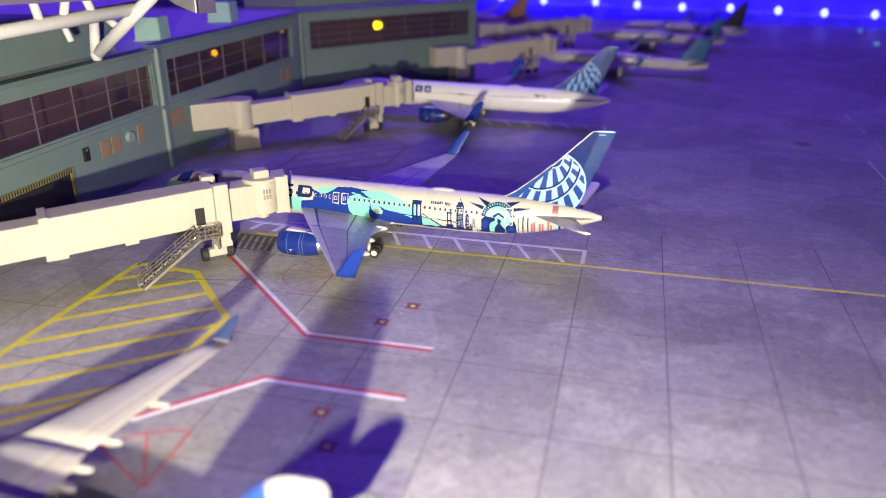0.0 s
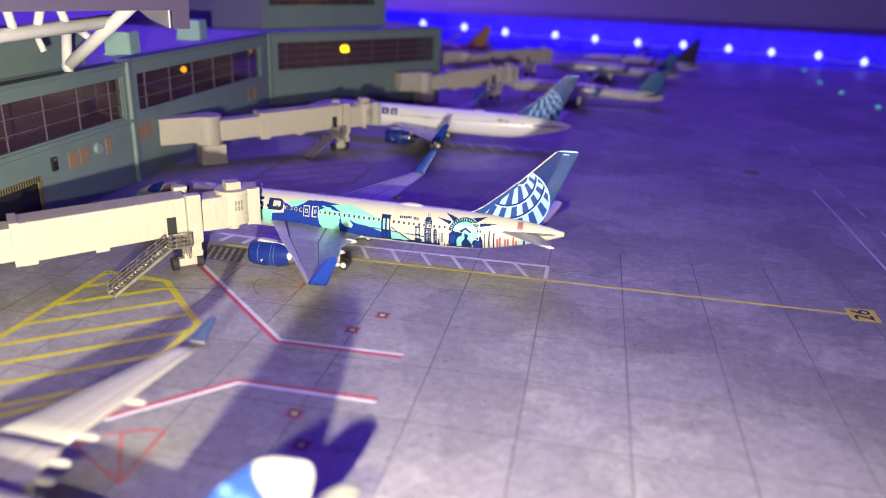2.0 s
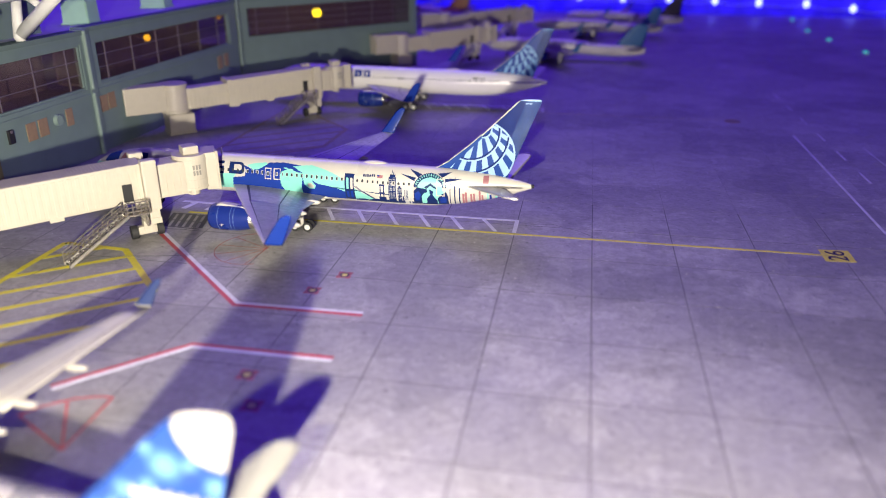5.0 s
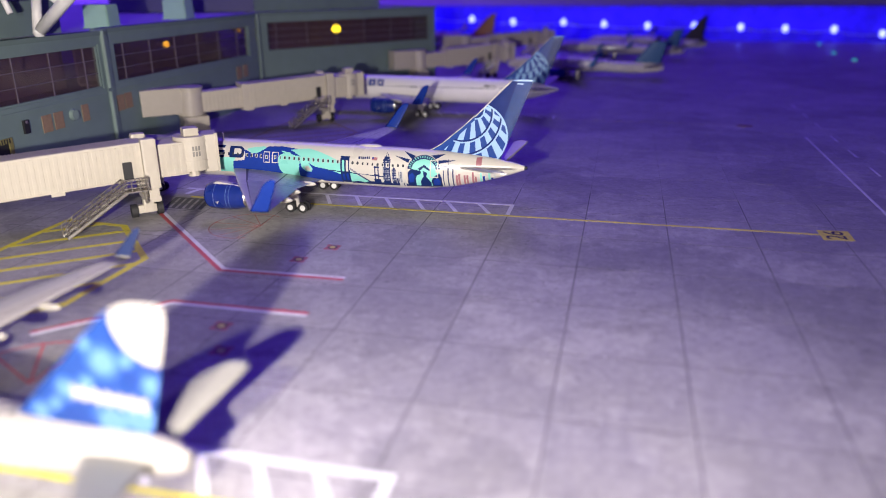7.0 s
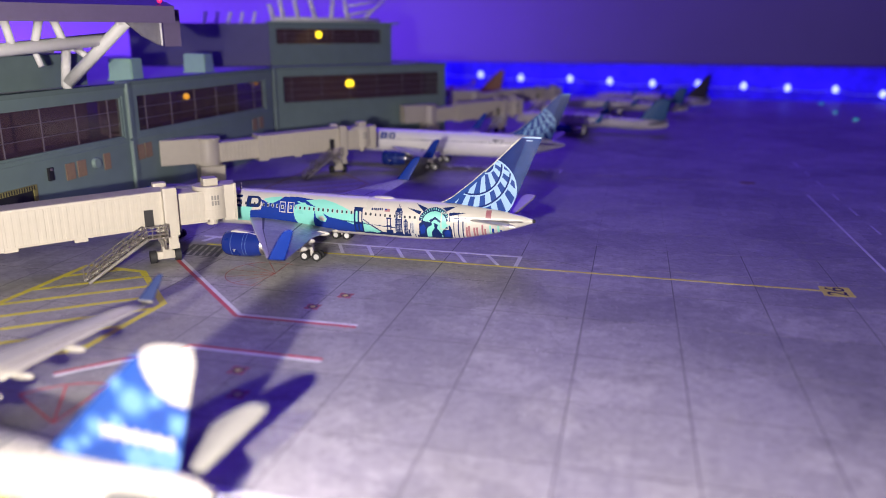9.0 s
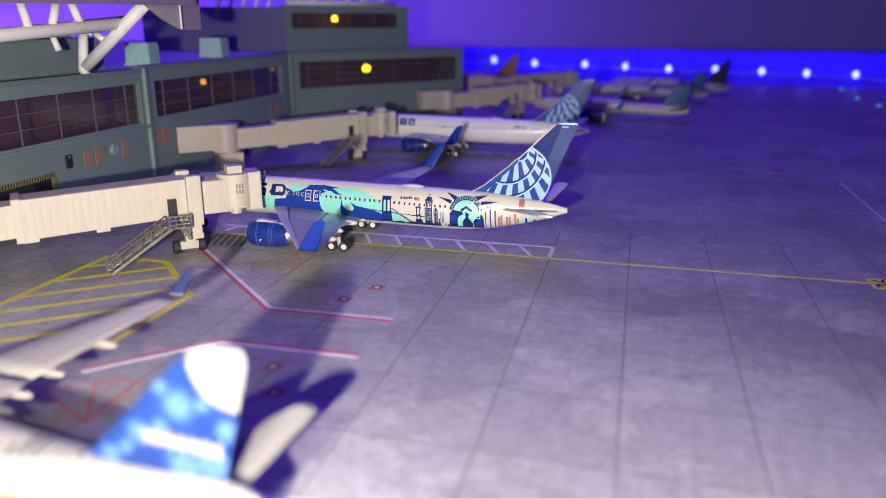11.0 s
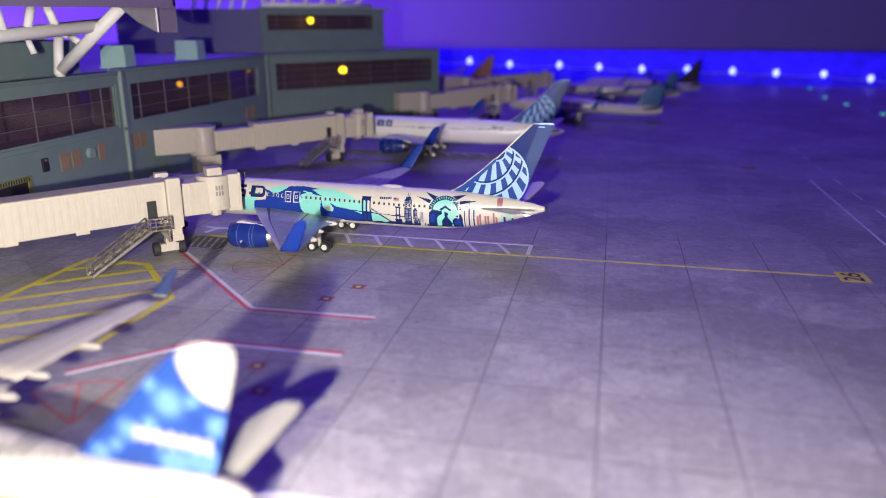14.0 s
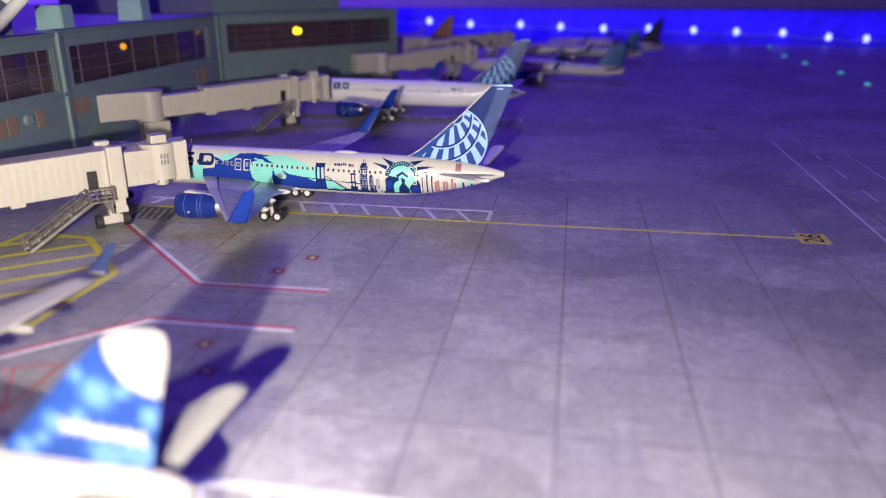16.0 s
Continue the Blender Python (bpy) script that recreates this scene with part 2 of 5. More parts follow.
def prism(bm, pts, z0, z1):
    """A flat outline in x, y lifted from z0 to z1."""
    lo, hi = [bm.verts.new((x, y, z0)) for x, y in pts], [bm.verts.new((x, y, z1)) for x, y in pts]
    n = len(pts)
    bm.faces.new(hi)
    bm.faces.new(lo[::-1])
    for i in range(n):
        bm.faces.new((lo[i], lo[(i + 1) % n], hi[(i + 1) % n], hi[i]))
    return bm


def B():
    return bmesh.new()


def strip(bm, pts, w, z0, z1, shift=0.0):
    """A painted line along a polyline, mitred at the bends; shift moves it to its left side."""
    P = [Vector(p) for p in pts]
    L, R = [], []
    for i, p in enumerate(P):
        d0 = (P[i] - P[i - 1]).normalized() if i else (P[1] - P[0]).normalized()
        d1 = (P[i + 1] - P[i]).normalized() if i < len(P) - 1 else d0
        n0, n1 = Vector((-d0.y, d0.x)), Vector((-d1.y, d1.x))
        n = (n0 + n1).normalized()
        n = n / max(0.3, n.dot(n0))
        L.append(p + n * (shift + w / 2))
        R.append(p + n * (shift - w / 2))
    for i in range(len(P) - 1):
        prism(bm, [R[i], R[i + 1], L[i + 1], L[i]], z0, z1)
    return bm

# ---- ground: table sheet, slabs, painted lines ----
SLAB, X0, Y0 = 20.0, -6.6, 178.2
ground = solo("ground", box(B(), -1400, 900, -600, 1000, -6, -0.014), JOINT, "dark grey table sheet under the printed apron slabs", "ground", kind="structure")

# ---- room shell ----
for nm, b6 in {"wall_back": (-1400, 900, 1000, 1020, -6, 1500), "wall_front": (-1400, 900, -620, -600, -6, 1500),
               "wall_left": (-1420, -1400, -600, 1000, -6, 1500), "wall_right": (900, 920, -600, 1000, -6, 1500)}.items():
    solo(nm, box(B(), *b6), ROOM, "plain violet-lit painted room wall", "wall", kind="structure")
solo("ceiling", box(B(), -1420, 920, -620, 1020, 1500, 1520), ROOM, "plain painted room ceiling", "ceiling", kind="structure")


def marking(name, bm, material, label):
    return solo(name, bm, material, label, "marking", kind="structure")


LO, HI = -0.02, 0.03
marking("lead_in_line", strip(B(), [(-118, 191.0), (48.7, 191.9)], 0.95, LO, HI), YELLOW, "thin yellow lead-in line painted on the apron")
marking("stand_plate", prism(B(), [(48.7, 188.1), (55.8, 188.6), (55.8, 195.9), (48.7, 195.4)], LO, HI), YELLOW, "yellow stand number plate painted on the apron")

cu = bpy.data.curves.new("stand_number", "FONT")
cu.body, cu.size, cu.align_x, cu.align_y, cu.extrude = "26", 6.6 * MM, "CENTER", "CENTER", 0.02 * MM
tmp = new("tmp_text", cu)
bpy.context.view_layer.update()
me = bpy.data.meshes.new_from_object(tmp.evaluated_get(bpy.context.evaluated_depsgraph_get()))
bpy.data.objects.remove(tmp)
me.materials.append(BLACK)
txt = tagged(new("stand_number", me), "black stand number 26 on the yellow plate", "marking", kind="structure")
txt.matrix_world = pose(52.3 * MM, 192.0 * MM, 0.06 * MM, 0, 0, 90)


def hatch_box(name, xr, n, step, y0, y1, w, lean):
    bm = strip(B(), [(xr - n * step - 6, y1 - w / 2), (xr, y1 - w / 2)], w, LO, HI)
    strip(bm, [(xr - w / 2, y0 + 0.4), (xr - w / 2, y1 - w)], w, LO, HI)
    for i in range(n):
        x = xr - 5.5 - i * step
        prism(bm, [(x - w / 2, y0 + 0.5), (x + w / 2, y0 + 0.5), (x - lean + w / 2, y1 - w), (x - lean - w / 2, y1 - w)], LO, HI)
    return marking(name, bm, WHITE_LINE, "white hatched box painted beside the lead-in line")


hatch_box("hatched_box", -26.2, 9, 8.9, 192.0, 201.9, 1.1, 4.2)
hatch_box("hatched_box", -23.8, 7, 8.2, 72.0, 81.3, 1.5, 4.6)
marking("lead_in_line", strip(B(), [(-120, 71.2), (48, 72.0)], 0.95, LO, HI), YELLOW, "thin yellow lead-in line painted on the apron")
hatch_box("hatched_box", -28.0, 9, 8.9, 334.5, 344.0, 1.1, 4.2)
marking("lead_in_line", strip(B(), [(-120, 333.8), (44, 334.5)], 0.7, LO, HI), mat("worn_yellow_paint", (0.26, 0.22, 0.15), 0.6, grain=0.35), "thin yellow lead-in line painted on the apron")

A = [(-117.5, 175.4), (-80.8, 140.9), (-53.1, 141.4)]
Bl = [(-98.6, 105.4), (-81.5, 123.2), (-53.6, 123.4)]
for pts, s in ((A, 1), (Bl, -1)):
    marking("clearance_line", strip(B(), pts, 1.0, LO, HI, 0.5 * s), WHITE_LINE, "white half of a red and white clearance line")
    marking("clearance_line", strip(B(), pts, 1.0, LO, HI, -0.5 * s), RED_LINE, "red half of a red and white clearance line")


DULL_RED = mat("dull_red_print", (0.34, 0.095, 0.10), 0.6, grain=0.3, scale=900)
DULL_YELLOW = mat("dull_yellow_print", (0.62, 0.53, 0.14), 0.6, grain=0.3, scale=900)


def dot(x, y):
    e = thing("hydrant_marking", (x, y, 0), "red square with dark ring and yellow centre painted on the apron", "marking", "hydrant markings")
    bm = B()
    for sx in (-1, 1):
        for sy in (-1, 1):
            box(bm, sx * 1.1 - 0.55, sx * 1.1 + 0.55, sy * 1.1 - 0.55, sy * 1.1 + 0.55, LO, HI)
    box(bm, -1.5, 1.5, -0.6, 0.6, LO, HI - 0.01)
    box(bm, -0.6, 0.6, -1.5, 1.5, LO, HI - 0.02)
    part("red_square", bm, DULL_RED, e)
    part("dark_ring", tube(B(), (0, 0, LO), (0, 0, HI + 0.02), 1.15, seg=24), mat("brown_black_print", (0.075, 0.05, 0.05), 0.6, grain=0.3, scale=900), e)
    part("yellow_centre", tube(B(), (0, 0, LO), (0, 0, HI + 0.04), 0.66, seg=20), DULL_YELLOW, e)


for x, y in ((-62.5, 159.0), (-67.0, 150.0), (-66.9, 115.5), (-62.2, 106.8)):
    dot(x, y)


def hexagon(dx, dy, strength):
    pts = [(-137.6, 164.3), (-120.2, 163.0), (-101.0, 143.2), (-101.4, 117.0), (-120, 98), (-137.6, 98)]
    pts = [(x + dx, y + dy) for x, y in pts]
    bm = strip(B(), pts + [pts[0]], 1.6, LO, HI)
    for i in range(8):
        c = 264.2 - i * 10.8
        # slanting stripes, clipped to the outline
        xa, xb = -137.0, -101.4
        seg = []
        for k in range(400):
            x = xa + (xb - xa) * k / 399
            y = 0.80 * x + c
            top = 163.6 if x < -120.2 else 163.0 - (x + 120.2) * 1.03
            bot = 98.6 if x < -120 else 98.6 + (x + 120) * 1.0
            if bot < y < top:
                seg.append((x + dx, y + dy))
        if len(seg) > 8:
            strip(bm, [seg[0], seg[-1]], 1.5, LO, HI - 0.01)
    return marking("hatched_zone", bm, strength, "yellow hatched no-parking zone painted under the boarding bridge")


hexagon(0, 0, YELLOW)
hexagon(-2, 147, mat("faded_yellow_paint", (0.30, 0.26, 0.14), 0.6, grain=0.3))

bm = B()
c, r = Vector((-85.8, 90.4)), 14.3
arc = [c + Vector((math.cos(a), math.sin(a))) * r for a in [radians(92 + i * 6) for i in range(11)]]
strip(bm, [arc[-1], *arc[::-1]], 0.45, LO, HI)
for p in (arc[0], arc[5], arc[10]):
    strip(bm, [c, p], 0.45, LO, HI - 0.01)
marking("fan_marking", bm, RED_LINE, "thin red fan-shaped equipment marking on the apron")
bm = B()
c = Vector((-89.6, 169.8))
ring = [c + Vector((math.cos(a) * 9.2, math.sin(a) * 9.8)) for a in [radians(58 + i * 7) for i in range(35)]]
strip(bm, ring, 0.2, LO, HI)
hub = Vector((-86.1, 170.3))
for p in ring[2:34:5]:
    strip(bm, [hub, p], 0.2, LO, HI - 0.01)
marking("fan_marking", bm, mat("worn_red_line_paint", (0.31, 0.085, 0.085), 0.6, grain=0.5, scale=600), "thin worn red round equipment marking below the wing")

bm = B()
for i in range(6):
    prism(bm, [(-119.6 + i * 2.0, 180), (-118.4 + i * 2.0, 180), (-119.6 + i * 2.0 - 1.2, 189.6), (-120.8 + i * 2.0 - 1.2, 189.6)], LO, HI)
for y in (180, 184.6, 189.4):
    strip(bm, [(-121, y), (-109, y - 0.8)], 0.5, LO, HI - 0.01)
marking("grey_hatching", bm, DARK_LINE, "dark grey hatched patch painted beside the boarding bridge")
bm = strip(B(), [(-124, 199.2), (-104, 198.4)], 1.4, LO, HI)
for x in (-121, -114, -107):
    strip(bm, [(x, 193.4), (x + 1.2, 198.6)], 1.6, LO, HI - 0.01)
marking("white_bar_marking", bm, WHITE_LINE, "white bars painted beneath the aircraft nose")

# a hairline crack beside the hatched box
marking("crack", strip(B(), [(-26.6, 200.1), (-21.2, 199.1), (-17.4, 200.5), (-10.5, 196.9), (-5.8, 192.9), (-1.1, 193.0)], 0.16, LO, HI - 0.01), DARK_LINE, "thin dark hairline crack in the apron")

marking("hair", strip(B(), [(-133.3, 144.8), (-132.5, 148.6), (-129.9, 152.6), (-128.2, 155.3), (-122.3, 158.3), (-115.9, 159.8), (-109.2, 161.2), (-102.1, 163.2)], 0.16, LO, HI + 0.03), DARK_LINE, "thin dark hair lying on the apron")

# taxi lane lines on the open apron
WORN_WHITE = mat("worn_white_paint", (0.49, 0.48, 0.51), 0.6, grain=0.4, scale=400)
marking("lane_line", strip(B(), [(68.9, 180), (69.7, 314)], 0.8, LO, HI), WORN_WHITE, "long thin white lane line on the open apron")
marking("lane_line", strip(B(), [(91.0, 190), (90.6, 300)], 0.4, LO, HI), WORN_WHITE, "thin white lane line on the open apron")
for k in range(8):
    y = 203.0 + k * 26.0
    marking("lane_dash", strip(B(), [(79.4, y), (79.5, y + 12)], 0.7, LO, HI), WORN_WHITE, "short white lane dash on the open apron")
solo("pit_cover", tube(B(), (50.2, 333.7, LO), (50.2, 333.7, 0.1), 3.2, seg=24), RUST, "round rusty pit cover set in the apron", "cover")

# ---- model aircraft ----
def inside(px, pz, poly):
    """Which of the points lie inside an outline."""
    hit = np.zeros(px.shape, bool)
    n = len(poly)
    for i in range(n):
        (xa, za), (xb, zb) = poly[i], poly[(i + 1) % n]
        if za == zb:
            continue
        cross = ((za > pz) != (zb > pz)) & (px < (xb - xa) * (pz - za) / (zb - za) + xa)
        hit ^= cross
    return hit


def smooth_table(xs, table):
    t = np.array(table, float)
    v = np.interp(xs, t[:, 0], t[:, 1])
    return v


def body_mesh(name, length, top, bottom, half, paint, mats, n_len, n_round, start=0.0):
    """A tapered tube along x with its printed livery face by face."""
    u = np.linspace(0, 1, n_len + 1)
    xs = start + (length - start) * (u - 0.05 * np.sin(2 * np.pi * u))
    xs[0], xs[-1] = start, length
    zt, zb, hw = (smooth_table(xs, t) for t in (top, bottom, half))
    k = max(3, n_len // 60)
    ker = np.ones(k) / k
    for arr in (zt, zb, hw):
        pad = np.r_[np.full(k, arr[0]), arr, np.full(k, arr[-1])]
        arr[:] = np.convolve(pad, ker, "same")[k:-k]
    a = np.linspace(0, 2 * np.pi, n_round, endpoint=False) + np.pi / n_round
    ca, sa = np.cos(a), np.sin(a)
    zc, h = (zt + zb) / 2, (zt - zb) / 2
    X = np.repeat(xs[:, None], n_round, 1)
    Y = hw[:, None] * ca
    Z = zc[:, None] + h[:, None] * sa
    verts = np.stack([X, Y, Z], -1).reshape(-1, 3) * MM
    i, j = np.meshgrid(np.arange(n_len), np.arange(n_round), indexing="ij")
    j2 = (j + 1) % n_round
    faces = np.stack([i * n_round + j, i * n_round + j2, (i + 1) * n_round + j2, (i + 1) * n_round + j], -1).reshape(-1, 4)
    me = bpy.data.meshes.new(name)
    caps = [list(range(n_round))[::-1], list(range(n_len * n_round, (n_len + 1) * n_round))]
    me.from_pydata(verts.tolist(), [], [list(f)[::-1] for f in faces.tolist()] + [c[::-1] for c in caps])
    for m in mats:
        me.materials.append(m)
    ctr = verts[faces].mean(1) / MM
    idx = paint(ctr[:, 0], ctr[:, 1], ctr[:, 2]) if paint else np.zeros(len(ctr), int)
    me.polygons.foreach_set("material_index", np.r_[idx, [0, 0]].astype(np.int32))
    me.polygons.foreach_set("use_smooth", np.r_[np.ones(len(faces), bool), [False, False]])
    me.update()
    return me


def foil_mesh(name, le0, te0, le1, te1, thick, mats, paint=None, nu=10, nv=4, round_tip=0.0):
    """A wing-like panel between two chords, with a lens section."""
    le0, te0, le1, te1 = (np.array(p, float) for p in (le0, te0, le1, te1))
    n = np.cross(te0 - le0, le1 - le0)
    n /= np.linalg.norm(n)
    us, vs = np.linspace(0, 1, nu + 1), np.linspace(0, 1, nv + 1)
    V, sides = [], {}
    for s in (1, -1):
        for jv, v in enumerate(vs):
            le, te = le0 + (le1 - le0) * v, te0 + (te1 - te0) * v
            if round_tip and v > 1 - round_tip:
                w = (v - 1 + round_tip) / round_tip
                shrink = 0.5 * (1 - math.sqrt(max(0.0, 1 - w * w))) * 0.7
                le, te = le + (te - le) * shrink * 1.1, te - (te - le) * shrink * 0.5
            for iu, uu in enumerate(us):
                if s == -1 and iu in (0, nu):
                    sides[s, jv, iu] = sides[1, jv, iu]
                    continue
                t = thick * 2.4 * (math.sqrt(uu) * (1 - uu)) * (1 - 0.45 * v)
                sides[s, jv, iu] = len(V)
                V.append(le + (te - le) * uu + n * t * 0.5 * s)
    F = []
    for s in (1, -1):
        for jv in range(nv):
            for iu in range(nu):
                q = [sides[s, jv, iu], sides[s, jv, iu + 1], sides[s, jv + 1, iu + 1], sides[s, jv + 1, iu]]
                F.append(q if s == 1 else q[::-1])
    for jv, order in ((0, 1), (nv, -1)):
        ring = [sides[1, jv, iu] for iu in range(nu + 1)] + [sides[-1, jv, iu] for iu in range(nu - 1, 0, -1)]
        F.append(ring[::-order])
    V = np.array(V)
    me = bpy.data.meshes.new(name)
    me.from_pydata((V * MM).tolist(), [], F)
    for m in mats:
        me.materials.append(m)
    if paint:
        c = np.array([V[f].mean(0) for f in F])
        me.polygons.foreach_set("material_index", paint(c[:, 0], c[:, 1], c[:, 2]).astype(np.int32))
    me.polygons.foreach_set("use_smooth", [True] * (len(F) - 2) + [False, False])
    me.update()
    return me


def put(name, me, parent, label=""):
    ob = new(name, me)
    ob.parent = parent
    if label:
        ob["label"] = label
    return ob


def lathe(profile, cx, cy, cz, seg=28):
    """A body of revolution along x from pairs of x and radius."""
    bm = B()
    rings = [[bm.verts.new((cx + x, cy + r * math.cos(2 * math.pi * k / seg), cz + r * math.sin(2 * math.pi * k / seg))) for k in range(seg)] for x, r in profile]
    for a, b in zip(rings, rings[1:]):
        for k in range(seg):
            bm.faces.new((a[k], b[k], b[(k + 1) % seg], a[(k + 1) % seg]))
    return bm


def wheel(gear, x, y, r, w, near):
    part("tyre", tube(B(), (x, y - w / 2, r), (x, y + w / 2, r), r, seg=20), RUBBER, gear)
    part("hub", tube(B(), (x, y + near * w * 0.3, r), (x, y + near * (w / 2 + 0.12), r), r * 0.62, r * 0.55, seg=16), PALE_HUB, gear, "white wheel hub")


PALE_HUB = mat("white_hub", (0.72, 0.72, 0.70), 0.4)

GLOBE_MATS = [mat("fin_navy_gloss", (0.008, 0.021, 0.125), 0.3, grain=0.45, scale=160, spec=0.1, coat=0.0), mat("fin_mid_blue_print", (0.014, 0.05, 0.24), 0.3, grain=0.15, spec=0.2), LIGHT_BLUE, WHITE_PAINT, MID_BLUE, mat("rudder_sheen_blue", (0.014, 0.040, 0.17), 0.25, grain=0.45, scale=160, spec=0.2, coat=0.05)]


def globe_fin(px, py, pz):
    """Navy fin with a pale globe grid in its lower part, a lighter rudder and a white leading edge."""
    idx = np.zeros(px.shape, int)
    le = 95.0 + (pz - 15.0) * 1.0
    te = 111.6 + (pz - 13.2) * 0.393
    # rudder strip lighter, sheen along the trailing edge put into the colour
    rudder = te - (1.9 + 0.03 * (pz - 13))
    idx[px > rudder - 1.4] = 5
    idx[np.abs(px - rudder + 1.4) < 0.09] = 0
    idx[pz > 34.05] = 2
    # nested circles of the globe
    rings = [(105.2, 26.6, 1.9), (101.8, 26.15, 7.7), (101.1, 25.5, 10.75), (105.1, 20.1, 8.6)]
    d = [np.hypot(px - x, pz - z) - r for x, z, r in rings]
    globe = (d[3] < 0) | ((px < 105.1) & (pz < 28.4))
    light = np.zeros(px.shape, bool)
    edge = np.zeros(px.shape, bool)
    for k, (step, phase) in enumerate(((19.0, 4.0), (14.0, 9.0), (12.0, 3.0))):
        band = (d[k] > 0) & ((d[k + 1] < 0) if k < 2 else globe)
        th = np.degrees(np.arctan2(pz - 28.5, px - 104.6 + 0.25 * (28.5 - pz))) + 400
        light |= band & (((th + phase) % step) < step * 0.5)
    for k in range(3):
        light |= globe & (np.abs(d[k] - 0.40) < 0.2)
        edge |= globe & (np.abs(d[k]) < 0.22)
    idx[globe] = 1
    idx[light & globe] = 2
    idx[edge] = 0
    idx[(d[3] > -0.42) & globe & (px > 104.5)] = 2
    idx[(px - le < 0.42)] = 3
    idx[(pz > 33.3) & (pz < 33.5) & (px > 115.8) & (px < 117.4)] = 2
    return idx


ART_MATS = [WHITE_PAINT, TEAL, BLUE, NAVY, SMOKE, PINK, PALE, RED_LINE]


def rect(px, pz, x0, x1, z0, z1):
    return (px > x0) & (px < x1) & (pz > z0) & (pz < z1)


def city_art(px, py, pz):
    """Turquoise and blue coastline, bridge, skyline and crowned head printed along the body."""
    i = np.zeros(px.shape, int)

    def paint(k, *pts):
        i[inside(px, pz, pts)] = k

    def bar(k, x0, x1, z0, z1):
        i[rect(px, pz, x0, x1, z0, z1)] = k

    # coastline sweep
    paint(1, (24, 7.9), (24, 12.2), (38.6, 12.1), (38.0, 11.2), (37.3, 7.9))
    paint(2, (37.3, 7.9), (37.9, 11.2), (41.2, 11.6), (41.6, 13.3), (40.8, 14.4), (42.3, 14.0), (43.6, 13.4), (45.6, 13.9), (46.9, 14.8), (48.1, 15.3), (52.0, 15.45), (56.9, 15.0), (55.0, 13.0), (52.6, 12.4), (52.5, 7.6))
    paint(1, (41.8, 14.5), (43.5, 14.95), (47.0, 15.3), (47.5, 15.0), (46.9, 14.6), (45.6, 13.9), (44.6, 13.5), (43.4, 13.5), (42.5, 14.1))
    paint(1, (51.5, 9.6), (51.3, 12.5), (51.7, 13.4), (53.2, 13.9), (52.0, 14.3), (54.0, 14.65), (56.9, 15.0), (59.9, 15.2), (63.0, 14.6), (66.0, 13.7), (68.4, 12.7), (69.8, 11.4), (69.6, 8.0), (66.0, 8.6), (60.5, 9.0), (58.5, 8.3), (57.8, 7.4), (53.5, 7.4), (52.3, 8.2))
    paint(2, (52.2, 14.35), (54.4, 14.75), (55.4, 14.5), (56.4, 13.9), (58.0, 13.2), (56.3, 13.4), (55.2, 13.7), (54.4, 14.2), (53.6, 14.1), (53.0, 14.35))
    paint(2, (57.7, 12.2), (58.1, 10.3), (59.4, 9.2), (60.8, 9.3), (61.3, 10.1), (60.1, 11.7), (62.0, 10.7), (65.4, 10.2), (68.0, 9.4), (69.6, 8.8), (69.6, 6.4), (60.0, 6.3), (57.4, 7.2), (57.2, 9.5))
    paint(0, (59.3, 9.6), (60.4, 9.4), (60.9, 10.0), (60.0, 10.9), (59.0, 10.6))
    # dark title shapes beside the door
    for z0 in (12.1, 13.35, 14.55):
        bar(3, 32.7, 35.2, z0, z0 + 0.62)
    bow = np.where(px > 39.0, ((px - 39.0) / 2.1) ** 3, 0) + (np.abs(pz - 13.6) / 1.5) ** np.where(px > 39.0, 3, 40)
    i[(px > 36.7) & (bow < 1)] = 3
    inner = np.where(px > 39.2, ((px - 39.2) / 1.05) ** 3, 0) + (np.abs(pz - 13.8) / 0.75) ** np.where(px > 39.2, 3, 40)
    i[(px > 38.1) & (inner < 1)] = 0
    # cabin windows with pale rims
    row = 12.72 - 0.024 * (px - 53.0)
    cell = np.abs((px - 51.8 + 0.698) % 1.396 - 0.698)
    shut = (np.abs(px - 47.9) < 1.35) | (np.abs(px - 50.5) < 1.3) | (np.abs(px - 70.6) < 1.3)
    oval = (cell / 0.35) ** 4 + ((pz - row) / 0.50) ** 4
    span = (px > 24) & (px < 80.6) & ~shut
    i[span & (oval < 1) & (i != 0) & (i != 3)] = 6
    i[span & ((cell / 0.25) ** 4 + ((pz - row) / 0.39) ** 4 < 1)] = 4
    for x0 in (46.95, 49.5):
        bar(0, x0, x0 + 1.85, 11.2, 14.1)
        bar(2, x0 + 0.2, x0 + 1.65, 11.4, 13.9)
        bar(6, x0 + 0.6, x0 + 1.25, 12.2, 13.2)
        bar(4, x0 + 0.72, x0 + 1.13, 12.35, 13.05)
    # bridge towers, deck and cables
    paint(1, (71.8, 10.2), (73.2, 9.4), (77.6, 6.8), (71.8, 6.8))
    paint(3, (69.2, 6.6), (69.35, 13.5), (69.2, 13.55), (69.2, 13.85), (71.9, 13.85), (71.9, 13.55), (71.75, 13.5), (72.0, 6.6))
    for xc in (70.05, 71.1):
        i[(np.abs(px - xc) < 0.33) & (pz > 9.9) & (pz < 12.6 + 0.25 * np.sqrt(np.clip(1 - ((px - xc) / 0.33) ** 2, 0, 1)))] = 1 if xc < 70.5 else 0
        bar(2, xc - 0.3, xc + 0.3, 7.2, 9.2)
    deck = (px > 65.2) & (px < 82.0) & (np.abs(pz - (10.0 - (px - 65.4) * 0.073)) < 0.13)
    i[deck] = 3
